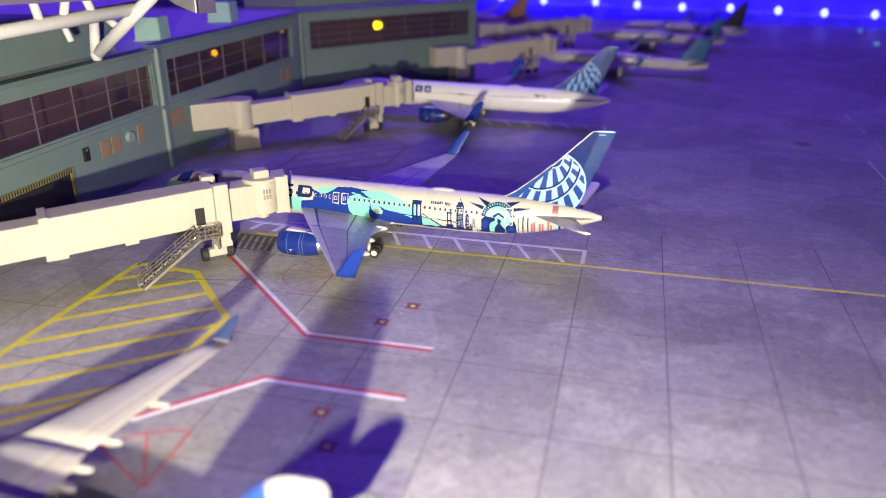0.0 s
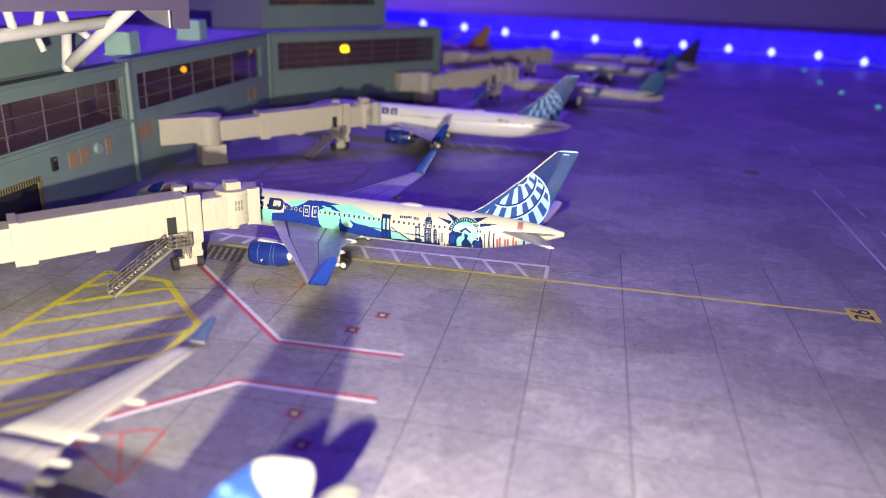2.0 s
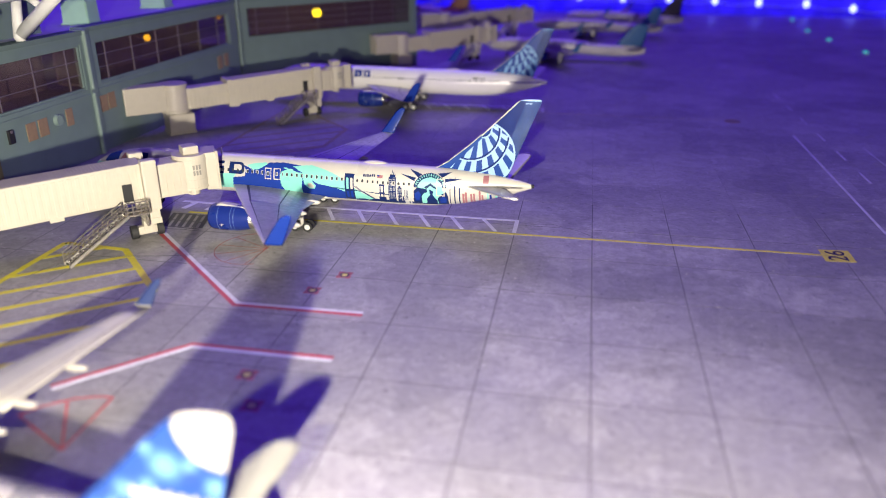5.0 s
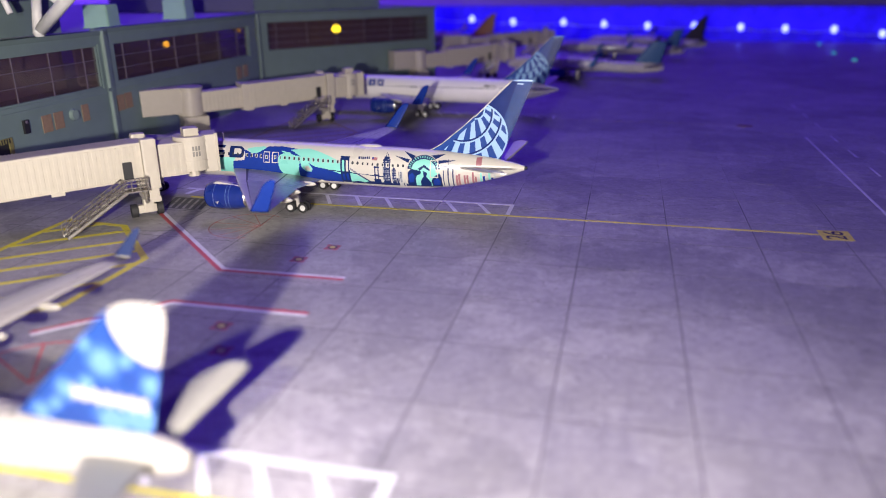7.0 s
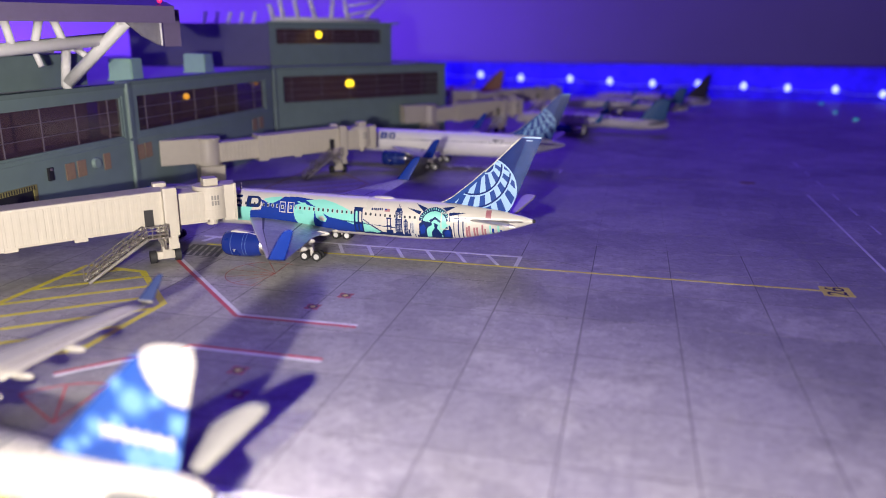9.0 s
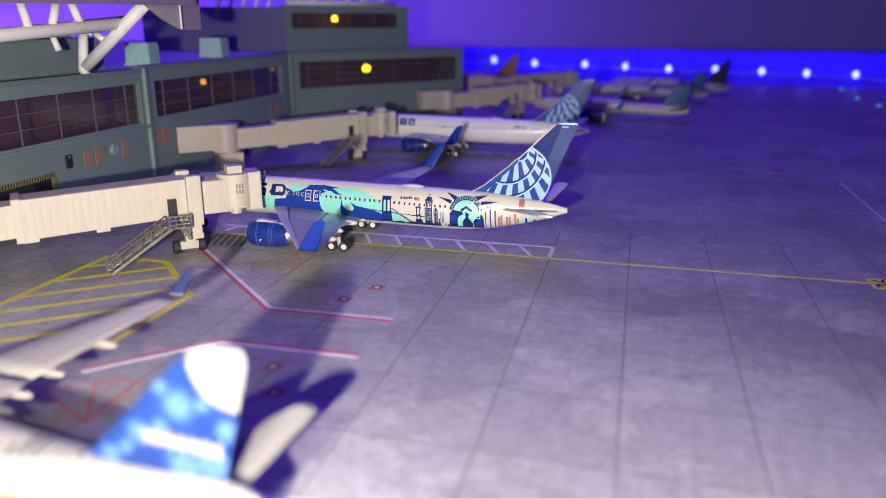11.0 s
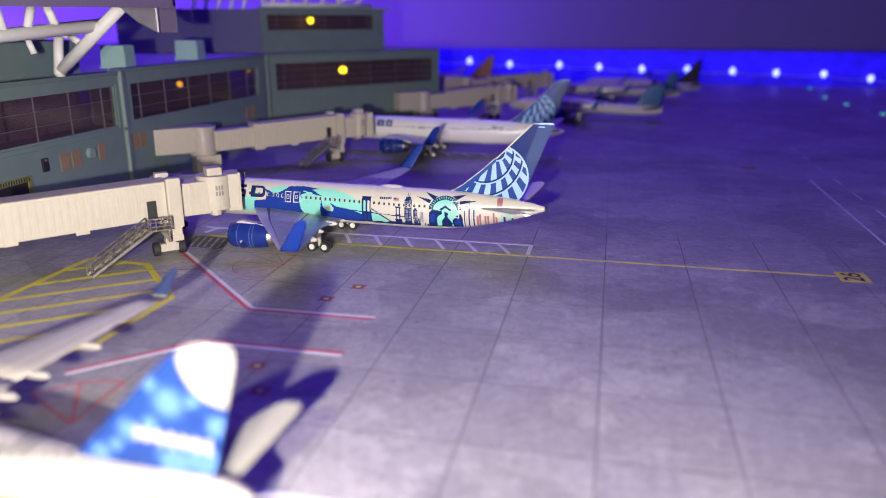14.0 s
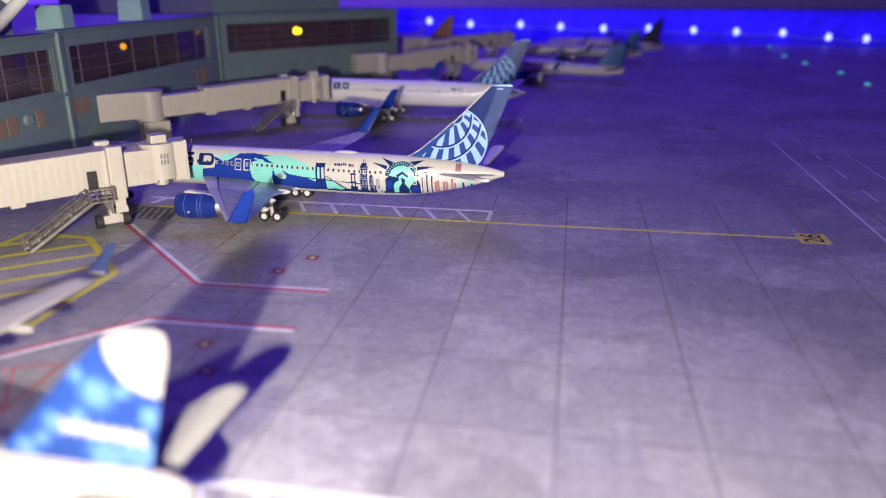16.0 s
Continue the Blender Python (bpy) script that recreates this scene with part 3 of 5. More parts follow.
    i[(px > 71.9) & (px < 77.8) & (np.abs(pz - (10.8 - (px - 71.9) * 0.68)) < 0.24)] = 3
    hang = 9.2 + ((px - 75.4) / 3.6) ** 2 * 2.0
    i[(px > 72) & (px < 79) & (np.abs(pz - hang) < 0.07)] = 6
    for x0 in (78.8, 79.65):
        bar(3, x0, x0 + 0.36, 6.4, 11.6)
    bar(3, 78.7, 80.1, 11.2, 11.65)
    bar(3, 78.7, 80.1, 9.0, 9.4)
    bar(3, 78.5, 80.4, 6.2, 8.1)
    # skyline
    step = np.floor(px * 1.7)
    i[(px > 71.9) & (px < 97.0) & (pz < 6.75 + 0.55 * np.abs(np.sin(step * 2.7)) * np.clip((px - 71) / 5, 0.2, 1))] = 3
    bar(3, 81.2, 83.2, 6.0, 13.6)
    bar(3, 81.5, 82.9, 13.6, 14.15)
    bar(3, 81.95, 82.1, 14.1, 15.1)
    bar(3, 82.4, 82.52, 14.1, 14.8)
    for x0, x1, z1, k in ((83.6, 84.75, 11.0, 3), (83.85, 84.5, 11.5, 3), (84.1, 84.2, 12.3, 3), (85.45, 86.6, 10.5, 6), (85.7, 86.3, 11.0, 6), (85.95, 86.07, 12.0, 3), (84.85, 85.3, 8.6, 3), (86.8, 87.3, 8.2, 6)):
        bar(k, x0, x1, 6.2, z1)
    lit = ((px * 2.9) % 1 < 0.45) & ((pz * 2.1) % 1 < 0.5)
    i[lit & rect(px, pz, 81.4, 83.0, 7.6, 13.4)] = 6
    i[lit & rect(px, pz, 83.7, 84.7, 7.6, 10.9)] = 6
    i[((px * 2.9) % 1 < 0.4) & rect(px, pz, 85.5, 86.5, 7.4, 10.4)] = 3
    # pale rims of the rear windows and dots
    far_cell = np.abs((px - 51.8 + 0.698) % 1.396 - 0.698)
    rim = (far_cell / 0.42) ** 4 + ((pz - 12.05) / 0.55) ** 4
    i[(px > 80.6) & (px < 92.5) & (rim < 1)] = 0
    i[(px > 80.6) & (px < 87.5) & ((far_cell / 0.24) ** 4 + ((pz - 12.05) / 0.36) ** 4 < 1)] = 4
    # crowned head as plain shapes
    ex, ez = (px - 92.2) / 4.35, (pz - 11.2) / 3.6
    rr = np.hypot(ex, ez)
    ang = np.degrees(np.arctan2(ez, ex))
    paint(3, (84.3, 14.45), (88.4, 13.7), (88.1, 12.8))
    paint(3, (86.6, 15.5), (90.0, 14.5), (89.0, 13.7))
    paint(3, (97.7, 15.15), (94.0, 14.75), (95.3, 13.9))
    paint(3, (100.7, 13.75), (95.7, 13.7), (96.2, 12.8))
    i[(rr < 0.76) & (ez > -0.35)] = 1
    i[(rr < 1.0) & (rr > 0.74) & (ang > 4) & (ang < 178)] = 3
    i[(rr < 0.95) & (rr > 0.81) & (ang > 10) & (ang < 172) & ((ang % 9.5) < 3.4)] = 1
    bar(1, 89.6, 96.4, 6.6, 10.6)
    paint(3, (87.9, 10.4), (88.8, 11.3), (90.3, 11.1), (91.4, 10.9), (91.5, 10.2), (90.4, 9.6), (90.0, 8.6), (90.1, 6.0), (87.8, 6.0))
    paint(2, (88.2, 9.6), (89.2, 10.4), (89.8, 9.4), (89.3, 7.6), (88.3, 7.4))
    paint(3, (90.6, 11.4), (92.3, 12.5), (94.2, 11.2), (93.6, 11.0), (92.3, 11.8), (91.2, 11.0))
    paint(3, (91.4, 8.2), (92.2, 9.4), (92.0, 10.9), (93.2, 10.4), (92.9, 9.4), (93.6, 8.4), (94.2, 7.6), (93.9, 6.0), (91.2, 6.0))
    paint(3, (94.4, 6.0), (94.2, 8.4), (95.4, 9.8), (96.4, 10.4), (97.0, 9.0), (97.0, 6.0))
    paint(2, (94.8, 6.8), (94.8, 8.2), (95.8, 9.2), (96.5, 8.2), (96.4, 6.8))
    i[rect(px, pz, 93.9, 96.1, 9.1, 13.7) & ~rect(px, pz, 94.15, 95.85, 9.35, 13.45)] = 0
    # columns
    for x0, w in ((97.35, 0.28), (97.95, 0.16), (98.5, 0.34), (99.2, 0.16), (99.75, 0.28), (100.2, 0.16)):
        bar(3 if w > 0.2 else 6, x0, x0 + w, 6.4, 12.2 - abs(x0 - 98.8) * 0.7)
    bar(3, 98.62, 98.74, 11.6, 14.0)
    bar(3, 96.6, 100.9, 12.25, 12.42)
    bar(6, 97.2, 100.2, 12.9, 13.05)
    # brick-red, pink and blue blocks towards the tail
    for k in range(15):
        x0 = 100.6 + k * 0.70
        bar((5, 5, 6, 5, 5, 6, 5, 5, 6, 1, 2, 6, 1, 2, 6)[k], x0, x0 + 0.54, 6.4, 9.7 + 0.7 * math.sin(k * 2.3) + 0.3 * math.cos(k * 5.1) + 0.05 * k)
    bar(5, 105.8, 107.3, 12.5, 14.5)
    # registration as bars, small flag
    i[rect(px, pz, 74.2, 77.5, 13.35, 13.95) & ((px * 1.75) % 1 < 0.72)] = 3
    bar(5, 78.1, 79.6, 13.1, 13.85)
    bar(2, 78.1, 78.7, 13.5, 13.85)
    # nose art
    paint(1, (-7, 7), (-7, 12.4), (-1.6, 12.6), (1.4, 12.0), (2.6, 10.4), (2.0, 7))
    paint(2, (-1.6, 13.0), (-0.6, 14.9), (1.6, 15.4), (3.4, 15.6), (3.2, 13.8), (1.4, 13.1))
    paint(5, (3.0, 9), (3.4, 13.2), (4.6, 15.4), (6.4, 15.7), (7.0, 13.8), (6.2, 12.4), (6.8, 9))
    paint(0, (4.2, 12.4), (4.8, 14.2), (5.6, 13.2), (5.0, 12.0))
    paint(3, (8.0, 9.6), (7.6, 15.4), (9.4, 15.9), (12.2, 15.9), (12.6, 13.6), (12.4, 9.6))
    paint(1, (12.5, 11.4), (12.6, 13.9), (14.2, 14.1), (14.6, 11.4))
    i[(pz > 16.2) | (pz < 6.6 - 0.35 * np.clip((px - 60) / 20, 0, 1))] = 0
    return i


def plain_art(px, py, pz):
    i = np.zeros(px.shape, int)
    for x0 in (32.6, 36.8):
        i[rect(px, pz, x0, x0 + 3.0, 12.3, 14.9) & ~rect(px, pz, x0 + 0.9, x0 + 2.1, 13.0, 14.2)] = 2
    i[(pz > 11.9) & (pz < 12.5) & (px > 20) & (px < 98) & (px % 1.32 < 0.55)] = 4
    i[rect(px, pz, 86, 91, 13.0, 13.6) & ((px * 1.4) % 1 < 0.7)] = 4
    return i


SLAT = mat("pale_slat_metal", (0.52, 0.51, 0.53), 0.4, 0.1, grain=0.12)
TICK = mat("pale_tick_print", (0.47, 0.48, 0.48), 0.4)


def wing_set(e, side, S, grey, tip_mat, flap):
    """One wing with flap fairings, panel lines and its upturned tip."""
    y = lambda v: v * side
    nm = "wing"

    def flaps(px, py, pz):
        ay = np.abs(py)
        le = np.interp(ay, [S["ry"], S["ky"], S["ty"]], [S["r_le"], S["k_le"], S["t_le"]])
        te = np.interp(ay, [S["ry"], S["ky"], S["ty"]], [S["r_te"], S["k_te"], S["t_te"]])
        u = (px - le) / (te - le)
        i = ((u > 0.60) | (ay > S["ty"] - S.get("pale_tip", -1))).astype(int)
        if S.get("slats"):
            i[u < 0.15] = 2
            i[(np.abs(u - 0.165) < 0.013) | (np.abs(u - 0.62) < 0.008)] = 3
            i[(u < 0.15) & (ay % 3.2 < 0.5)] = 4
            for c, per, w in ((0.72, 2.3, 0.7), (0.86, 1.9, 0.7)):
                i[(np.abs(u - c) < 0.03) & (ay % per < w)] = 4 if c > 0.6 else 3
        return i

    w = put(nm, foil_mesh(nm, (S["r_le"], y(S["ry"]), S["rz"]), (S["r_te"], y(S["ry"]), S["rz"] - S.get("drop", 0.3)), (S["k_le"], y(S["ky"]), S["kz"]), (S["k_te"], y(S["ky"]), S["kz"] - S.get("drop", 0.3) * 0.7), S["th"], [grey, flap, SLAT, PANEL_LINE, TICK], flaps, nu=100 if S.get("slats") else 15, nv=40 if S.get("slats") else 6), e)
    put("outer_wing", foil_mesh("outer_wing", (S["k_le"], y(S["ky"]), S["kz"]), (S["k_te"], y(S["ky"]), S["kz"] - S.get("drop", 0.3) * 0.7), (S["t_le"], y(S["ty"]), S["tz"]), (S["t_te"], y(S["ty"]), S["tz"]), S["th"] * 0.62, [grey, flap, SLAT, PANEL_LINE, TICK], flaps, nu=100 if S.get("slats") else 15, nv=90 if S.get("slats") else 8), w)
    put("winglet", foil_mesh("winglet", (S["t_le"], y(S["ty"]), S["tz"] - 0.1), (S["t_te"], y(S["ty"]), S["tz"] - 0.1), (S["wl"][0], y(S["wl"][2]), S["wl"][3]), (S["wl"][1], y(S["wl"][2]), S["wl"][3]), 0.5, [tip_mat, flap], (lambda px, py, pz: (pz < S["tz"] + S.get("pale_foot", -9)).astype(int)), nu=8, nv=14, round_tip=0.25), w, "upturned blue wing tip")
    for f in S["fair"]:
        t = (f - S["ky"]) / (S["ty"] - S["ky"])
        if t < 0:
            t2 = (f - S["ry"]) / (S["ky"] - S["ry"])
            te, z = S["r_te"] + (S["k_te"] - S["r_te"]) * t2, S["rz"] + (S["kz"] - S["rz"]) * t2
        else:
            te, z = S["k_te"] + (S["t_te"] - S["k_te"]) * t, S["kz"] + (S["tz"] - S["kz"]) * t
        part("flap_fairing", ball(B(), (te + S.get("back", 0.2), y(f), z - S.get("under", 0.8)), 1.0, S["fl"], S.get("fw", 0.75), 0.7, 12), S["fmat"], w, "pale flap track fairing", True)
    # engraved lines on the upper face
    bm = B()
    for fr in S["lines"]:
        a = Vector((S["r_le"] + (S["r_te"] - S["r_le"]) * fr, y(S["ry"] + 2), 0))
        k = Vector((S["k_le"] + (S["k_te"] - S["k_le"]) * fr, y(S["ky"]), 0))
        t = Vector((S["t_le"] + (S["t_te"] - S["t_le"]) * fr, y(S["ty"] - 1), 0))
        hk = S["th"] * 1.2 * math.sqrt(fr) * (1 - fr)
        za, zk, zt = S["rz"] + hk, S["kz"] - 0.2 * fr + hk * 0.56, S["tz"] + hk * 0.34
        for (p, zp), (q, zq) in (((a, za), (k, zk)), ((k, zk), (t, zt))):
            d = (q - p).normalized() * 0.001
            n = Vector((-d.y, d.x, 0)).normalized() * 0.09
            vs = [bm.verts.new((p.x - n.x, p.y - n.y, zp + 0.02)), bm.verts.new((q.x - n.x, q.y - n.y, zq + 0.02)), bm.verts.new((q.x + n.x, q.y + n.y, zq + 0.02)), bm.verts.new((p.x + n.x, p.y + n.y, zp + 0.02))]
            bm.faces.new(vs)
    if not S.get("slats"):
        part("panel_line", bm, PANEL_LINE, w)
    return w


def engine(e, x, y, z, r, length, cowl):
    n = part("nacelle", lathe([(0.35, r * 0.93), (0.9, r * 1.0), (length * 0.3, r * 1.04), (length * 0.7, r * 0.99), (length, r * 0.80)], x, y, z), cowl, e, "deep blue engine cowl", True)
    part("intake_ring", lathe([(1.2, r * 0.80), (0.25, r * 0.82), (0, r * 0.88), (0.35, r * 0.935)], x, y, z), BLUE, n, "", True)
    part("fan", lathe([(1.2, r * 0.81), (1.25, r * 0.3), (0.5, 0.02)], x, y, z), BLACK, n, "", True)
    part("exhaust", lathe([(length - 0.1, r * 0.80), (length + 2.2, r * 0.62), (length + 2.3, r * 0.5), (length + 1.4, r * 0.42), (length + 4.2, r * 0.08)], x, y, z), STEEL, n, "bare metal exhaust cone", True)
    for k, xx in enumerate((length * 0.26, length * 0.58, length * 0.66)):
        part("cowl_line", lathe([(xx, r * 1.045), (xx + 0.09, r * 1.045)], x, y, z), mat("cowl_line_print", (0.16, 0.24, 0.42), 0.4), n)
    bm = B()
    for dx, dz, w, h in ((3.3, -0.9, 1.0, 0.2), (3.7, -1.3, 0.24, 0.95)):
        box(bm, x + dx, x + dx + w, y - r * 0.99 - 0.06, y - r * 0.99, z + dz, z + dz + h)
    part("cowl_mark", bm, WHITE_PAINT, n)
    return n


def airliner(at, S, label, group="model aircraft on the apron"):
    e = thing(S["name"], at, label, "model aircraft", group)
    put("fuselage", body_mesh("fuselage", S["L"], S["top"], S["bottom"], S["half"], S["paint"], S["mats"], *S["res"], S.get("start", 0.0)), e)
    for side in (-1, 1):
        wing_set(e, side, S["wing"], S["wing_mat"], S["tip_mat"], S.get("flap_mat", S["wing_mat"]))
        if S.get("eng"):
            x, y, z, r, ln = S["eng"]
            n = engine(e, x, y * side, z, r, ln, S["cowl"])
            bm = B()
            rows = [(x + ln * 0.18, z + r * 0.9, z + r * 1.03), (x + ln * 0.3, z + r * 0.9, z + r * 1.12), (x + ln * 0.6, z + r * 0.8, z + r * 1.02), (x + ln, z + r * 0.6, z + r * 0.82), (x + ln + 3.4, z + r * 0.5, z + r * 0.74)]
            ring = [[bm.verts.new((px, y * side + dy, pz)) for dy, pz in ((-1.3, lo), (1.3, lo), (0.8, hi), (-0.8, hi))] for px, lo, hi in rows]
            for p, q in zip(ring, ring[1:]):
                for k in range(4):
                    bm.faces.new((p[k], q[k], q[(k + 1) % 4], p[(k + 1) % 4]))
            bm.faces.new(ring[0][::-1])
            bm.faces.new(ring[-1])
            bmesh.ops.recalc_face_normals(bm, faces=bm.faces[:])
            part("pylon", bm, WHITE_PAINT, n, "white pylon")
        le, te, tle, tte = S["stab"]
        put("tailplane", foil_mesh("tailplane", (le[0], side * le[1], le[2]), (te[0], side * te[1], te[2]), (tle[0], side * tle[1], tle[2]), (tte[0], side * tte[1], tte[2]), 0.95, [S["stab_mat"], WHITE_PAINT], (lambda px, py, pz: (np.abs(py) > S["stab_tip"]).astype(int)) if S.get("stab_tip") else None, nu=10, nv=14, round_tip=0.2), e)
    f = S["fin"]
    put("fin", foil_mesh("fin", f[0], f[1], f[2], f[3], 0.8, S["fin_mats"], S["fin_paint"], S["fin_res"][0], S["fin_res"][1], S["fin_round"]), e)
    for gx, gy, r, two in S["gear"]:
        for side in ((-1, 1) if gy else (1,)):
            g = part("main_gear" if gy else "nose_gear", tube(B(), (gx, gy * side, r), (gx, gy * side, S["belly"] + 1.2), 0.5, seg=10), WHITE_PAINT, e)
            if gy:
                part("gear_door", box(B(), gx - 1.4, gx + 1.2, gy * side + side * 1.9, gy * side + side * 2.2, S["belly"] - 2.0, S["belly"] + 1.0, bevel=0.1), WHITE_PAINT, g)
            for dx in ((-1.75, 1.75) if two else (0,)):
                for dy in (-0.95, 0.95):
                    wheel(g, gx + dx, gy * side + dy, r, 0.8, -1 if dy < 0 else 1)
    return e


B757 = dict(
    name="model_airliner", L=118.2, res=(1000, 240), belly=5.6,
    start=-6.6,
    top=[(-6.6, 10.4), (-5.8, 11.8), (-4.4, 12.9), (-2, 14.2), (1, 15.2), (4, 15.8), (8, 16.4), (12, 16.6), (40, 16.5), (70, 16.2), (86, 16.0), (98, 15.6), (108, 14.6), (115, 13.4), (118, 12.6)],
    bottom=[(-6.6, 9.6), (-5.4, 8.1), (-2.6, 7.0), (3, 6.2), (9, 5.8), (40, 5.7), (60, 5.2), (84, 4.95), (92, 5.2), (100, 6.2), (108, 8.0), (114, 9.8), (118, 11.3)],
    half=[(-6.6, 0.4), (-5.4, 1.7), (-2.6, 2.9), (3, 4.2), (8, 4.75), (82, 4.75), (95, 4.1), (107, 2.6), (115, 1.3), (118, 0.6)],
    paint=city_art, mats=ART_MATS, wing_mat=WING_GREY, tip_mat=BLUE, stab_mat=mat("metal_tail_paint", (0.36, 0.345, 0.33), 0.34, 0.2, grain=0.16, scale=500), cowl=mat("deep_blue_cowl_paint", (0.010, 0.025, 0.18), 0.28, grain=0.1, spec=0.3),
    wing=dict(r_le=36.8, r_te=63.4, ry=3.5, rz=8.7, drop=1.8, k_le=45.2, k_te=62.2, ky=17, kz=9.2, t_le=65.0, t_te=69.4, ty=48.4, tz=11.6, th=1.5, slats=True,
              wl=(70.6, 73.2, 51.0, 19.4), fair=(9.5, 19, 29), fl=2.2, back=-1.0, under=1.7, fw=0.6, fmat=WHITE_PAINT, lines=(0.18, 0.72)),
    eng=(39.6, 21.5, 6.3, 3.35, 10.6),
    stab=((100.6, 2.2, 11.8), (111.6, 1.2, 11.4), (113.4, 20.0, 15.3), (117.2, 20.0, 15.1)), stab_tip=18.4,
    fin=((95.0, 0, 15.0), (111.6, 0, 13.2), (114.5, 0, 34.5), (120.0, 0, 34.5)), fin_mats=GLOBE_MATS, fin_paint=globe_fin, fin_res=(170, 190), fin_round=0.04,
    gear=((59.4, 11.5, 1.35, True), (11.5, 0, 1.2, False)))

city_757 = airliner((-141.2, 195.5, 0), B757, "white model jet with turquoise city artwork and blue globe fin")
part("radome", ball(B(), (76.6, 0, 15.9), 1.0, 3.4, 1.1, 0.75), WHITE_PAINT, city_757, "white domed roof radome", True)
part("belly_fairing", ball(B(), (55.0, 0, 6.7), 1.0, 13.0, 4.5, 1.75, 20), WHITE_PAINT, city_757, "", True)
part("tail_cap", tube(B(), (117.9, 0, 12.0), (118.9, 0, 12.0), 0.62, 0.4, 14), RUBBER, city_757, "dark tail cap")
part("antenna", tube(B(), (33.0, -0.4, 15.2), (33.3, -0.8, 18.2), 0.28, 0.2, 8), WHITE_PAINT, city_757)



def dorsal(e):
    """Curved blue fillet ahead of the fin with a white leading edge."""
    bm = B()
    edge = [(92.2, 15.3), (94.0, 16.0), (96.4, 17.5), (99.0, 19.7), (101.8, 22.0), (105.0, 25.0)]
    out = edge + [(105.0, 20.0), (99.5, 15.0)]
    f0, f1 = ([bm.verts.new((x, d, z)) for x, z in out] for d in (-0.2, 0.2))
    bm.faces.new(f0)
    bm.faces.new(f1[::-1])
    for k in range(len(out)):
        n = (k + 1) % len(out)
        bm.faces.new((f0[k], f1[k], f1[n], f0[n]))
    bmesh.ops.recalc_face_normals(bm, faces=bm.faces[:])
    fillet = part("dorsal_fillet", bm, GLOBE_MATS[1], e)
    bm = B()
    for (x0, z0), (x1, z1) in zip(edge, edge[1:]):
        tube(bm, (x0, 0, z0), (x1, 0, z1), 0.22, seg=8)
    part("leading_edge", bm, WHITE_PAINT, fillet, "white leading edge", True)


dorsal(city_757)
# lighter copy of the white gloss, adding torch light lost with distance
LIFTED_WHITE = mat("lifted_white_paint", (0.82, 0.80, 0.78), 0.3, grain=0.03, coat=0.3)
WHITE_757 = dict(B757, name="model_airliner", paint=plain_art, mats=[LIFTED_WHITE] + ART_MATS[1:], fin_mats=[GLOBE_MATS[1], GLOBE_MATS[1], mat("soft_blue_print", (0.13, 0.32, 0.56), 0.35)] + GLOBE_MATS[3:], res=(360, 90), fin_res=(120, 140))
white_757 = airliner((-145.4, 341.0, 0), WHITE_757, "white model jet with blue engines and blue globe fin")
dorsal(white_757)
part("radome", ball(B(), (76.6, 0, 15.9), 1.0, 3.4, 1.1, 0.75), WHITE_PAINT, white_757, "white domed roof radome", True)

# white gloss darkened so the near jet's torch glare is cut in the colour
DIMMED_WHITE = mat("dimmed_white_gloss_paint", (0.30, 0.285, 0.26), 0.4, grain=0.04, coat=0.2)
BUBBLE_MATS = [DIMMED_WHITE, mat("fin_blue", (0.010, 0.038, 0.17), 0.4, spec=0.3), mat("fin_sky", (0.028, 0.08, 0.27), 0.4, spec=0.3), mat("fin_navy", (0.006, 0.03, 0.16), 0.3), mat("fin_pale_blue", (0.07, 0.15, 0.35), 0.4, spec=0.3)]


def bubble_fin(px, py, pz):
    """Blue fin with round paler bubbles, a white cap and a white band of lettering drawn as a bar."""
    i = np.full(px.shape, 1, int)
    for cx, cz, r, k in ((84.8, 18.5, 2.3, 2), (87.7, 18.8, 1.2, 2), (90.6, 16.0, 1.9, 2), (79.3, 14.4, 1.7, 2), (82.2, 15.6, 1.2, 2), (87.9, 16.7, 1.4, 3), (90.6, 18.2, 0.9, 3), (79.8, 10.9, 1.7, 3), (84.8, 10.8, 2.6, 2), (81.7, 10.2, 1.1, 3), (88.4, 11.6, 2.0, 4), (75.2, 10.9, 1.6, 2), (77.4, 12.3, 1.1, 2), (82.6, 20.6, 1.2, 2)):
        d = np.hypot(px - cx, pz - cz)
        i[d < r] = k
        i[d < r * 0.62] = 4 if k == 2 else k
    bar = (px > 80.0) & (px < 89.6) & (np.abs(pz - (14.2 - (px - 80.0) * 0.10)) < 0.78 + 0.30 * np.sin(px * 4.1))
    i[bar] = 0
    i[np.hypot(px - 91.9, (pz - 24.4) * 0.92) < 5.4] = 0
    return i


JB_MATS = [DIMMED_WHITE, NAVY, SMOKE, PALE, BLUE]


def jb_paint(px, py, pz):
    i = np.zeros(px.shape, int)
    i[(pz > 10.2) & (pz < 10.9) & (px > 12) & (px < 76) & (px % 1.33 < 0.6)] = 2
    i[(pz < 5.2) & (px < 74)] = 3
    return i


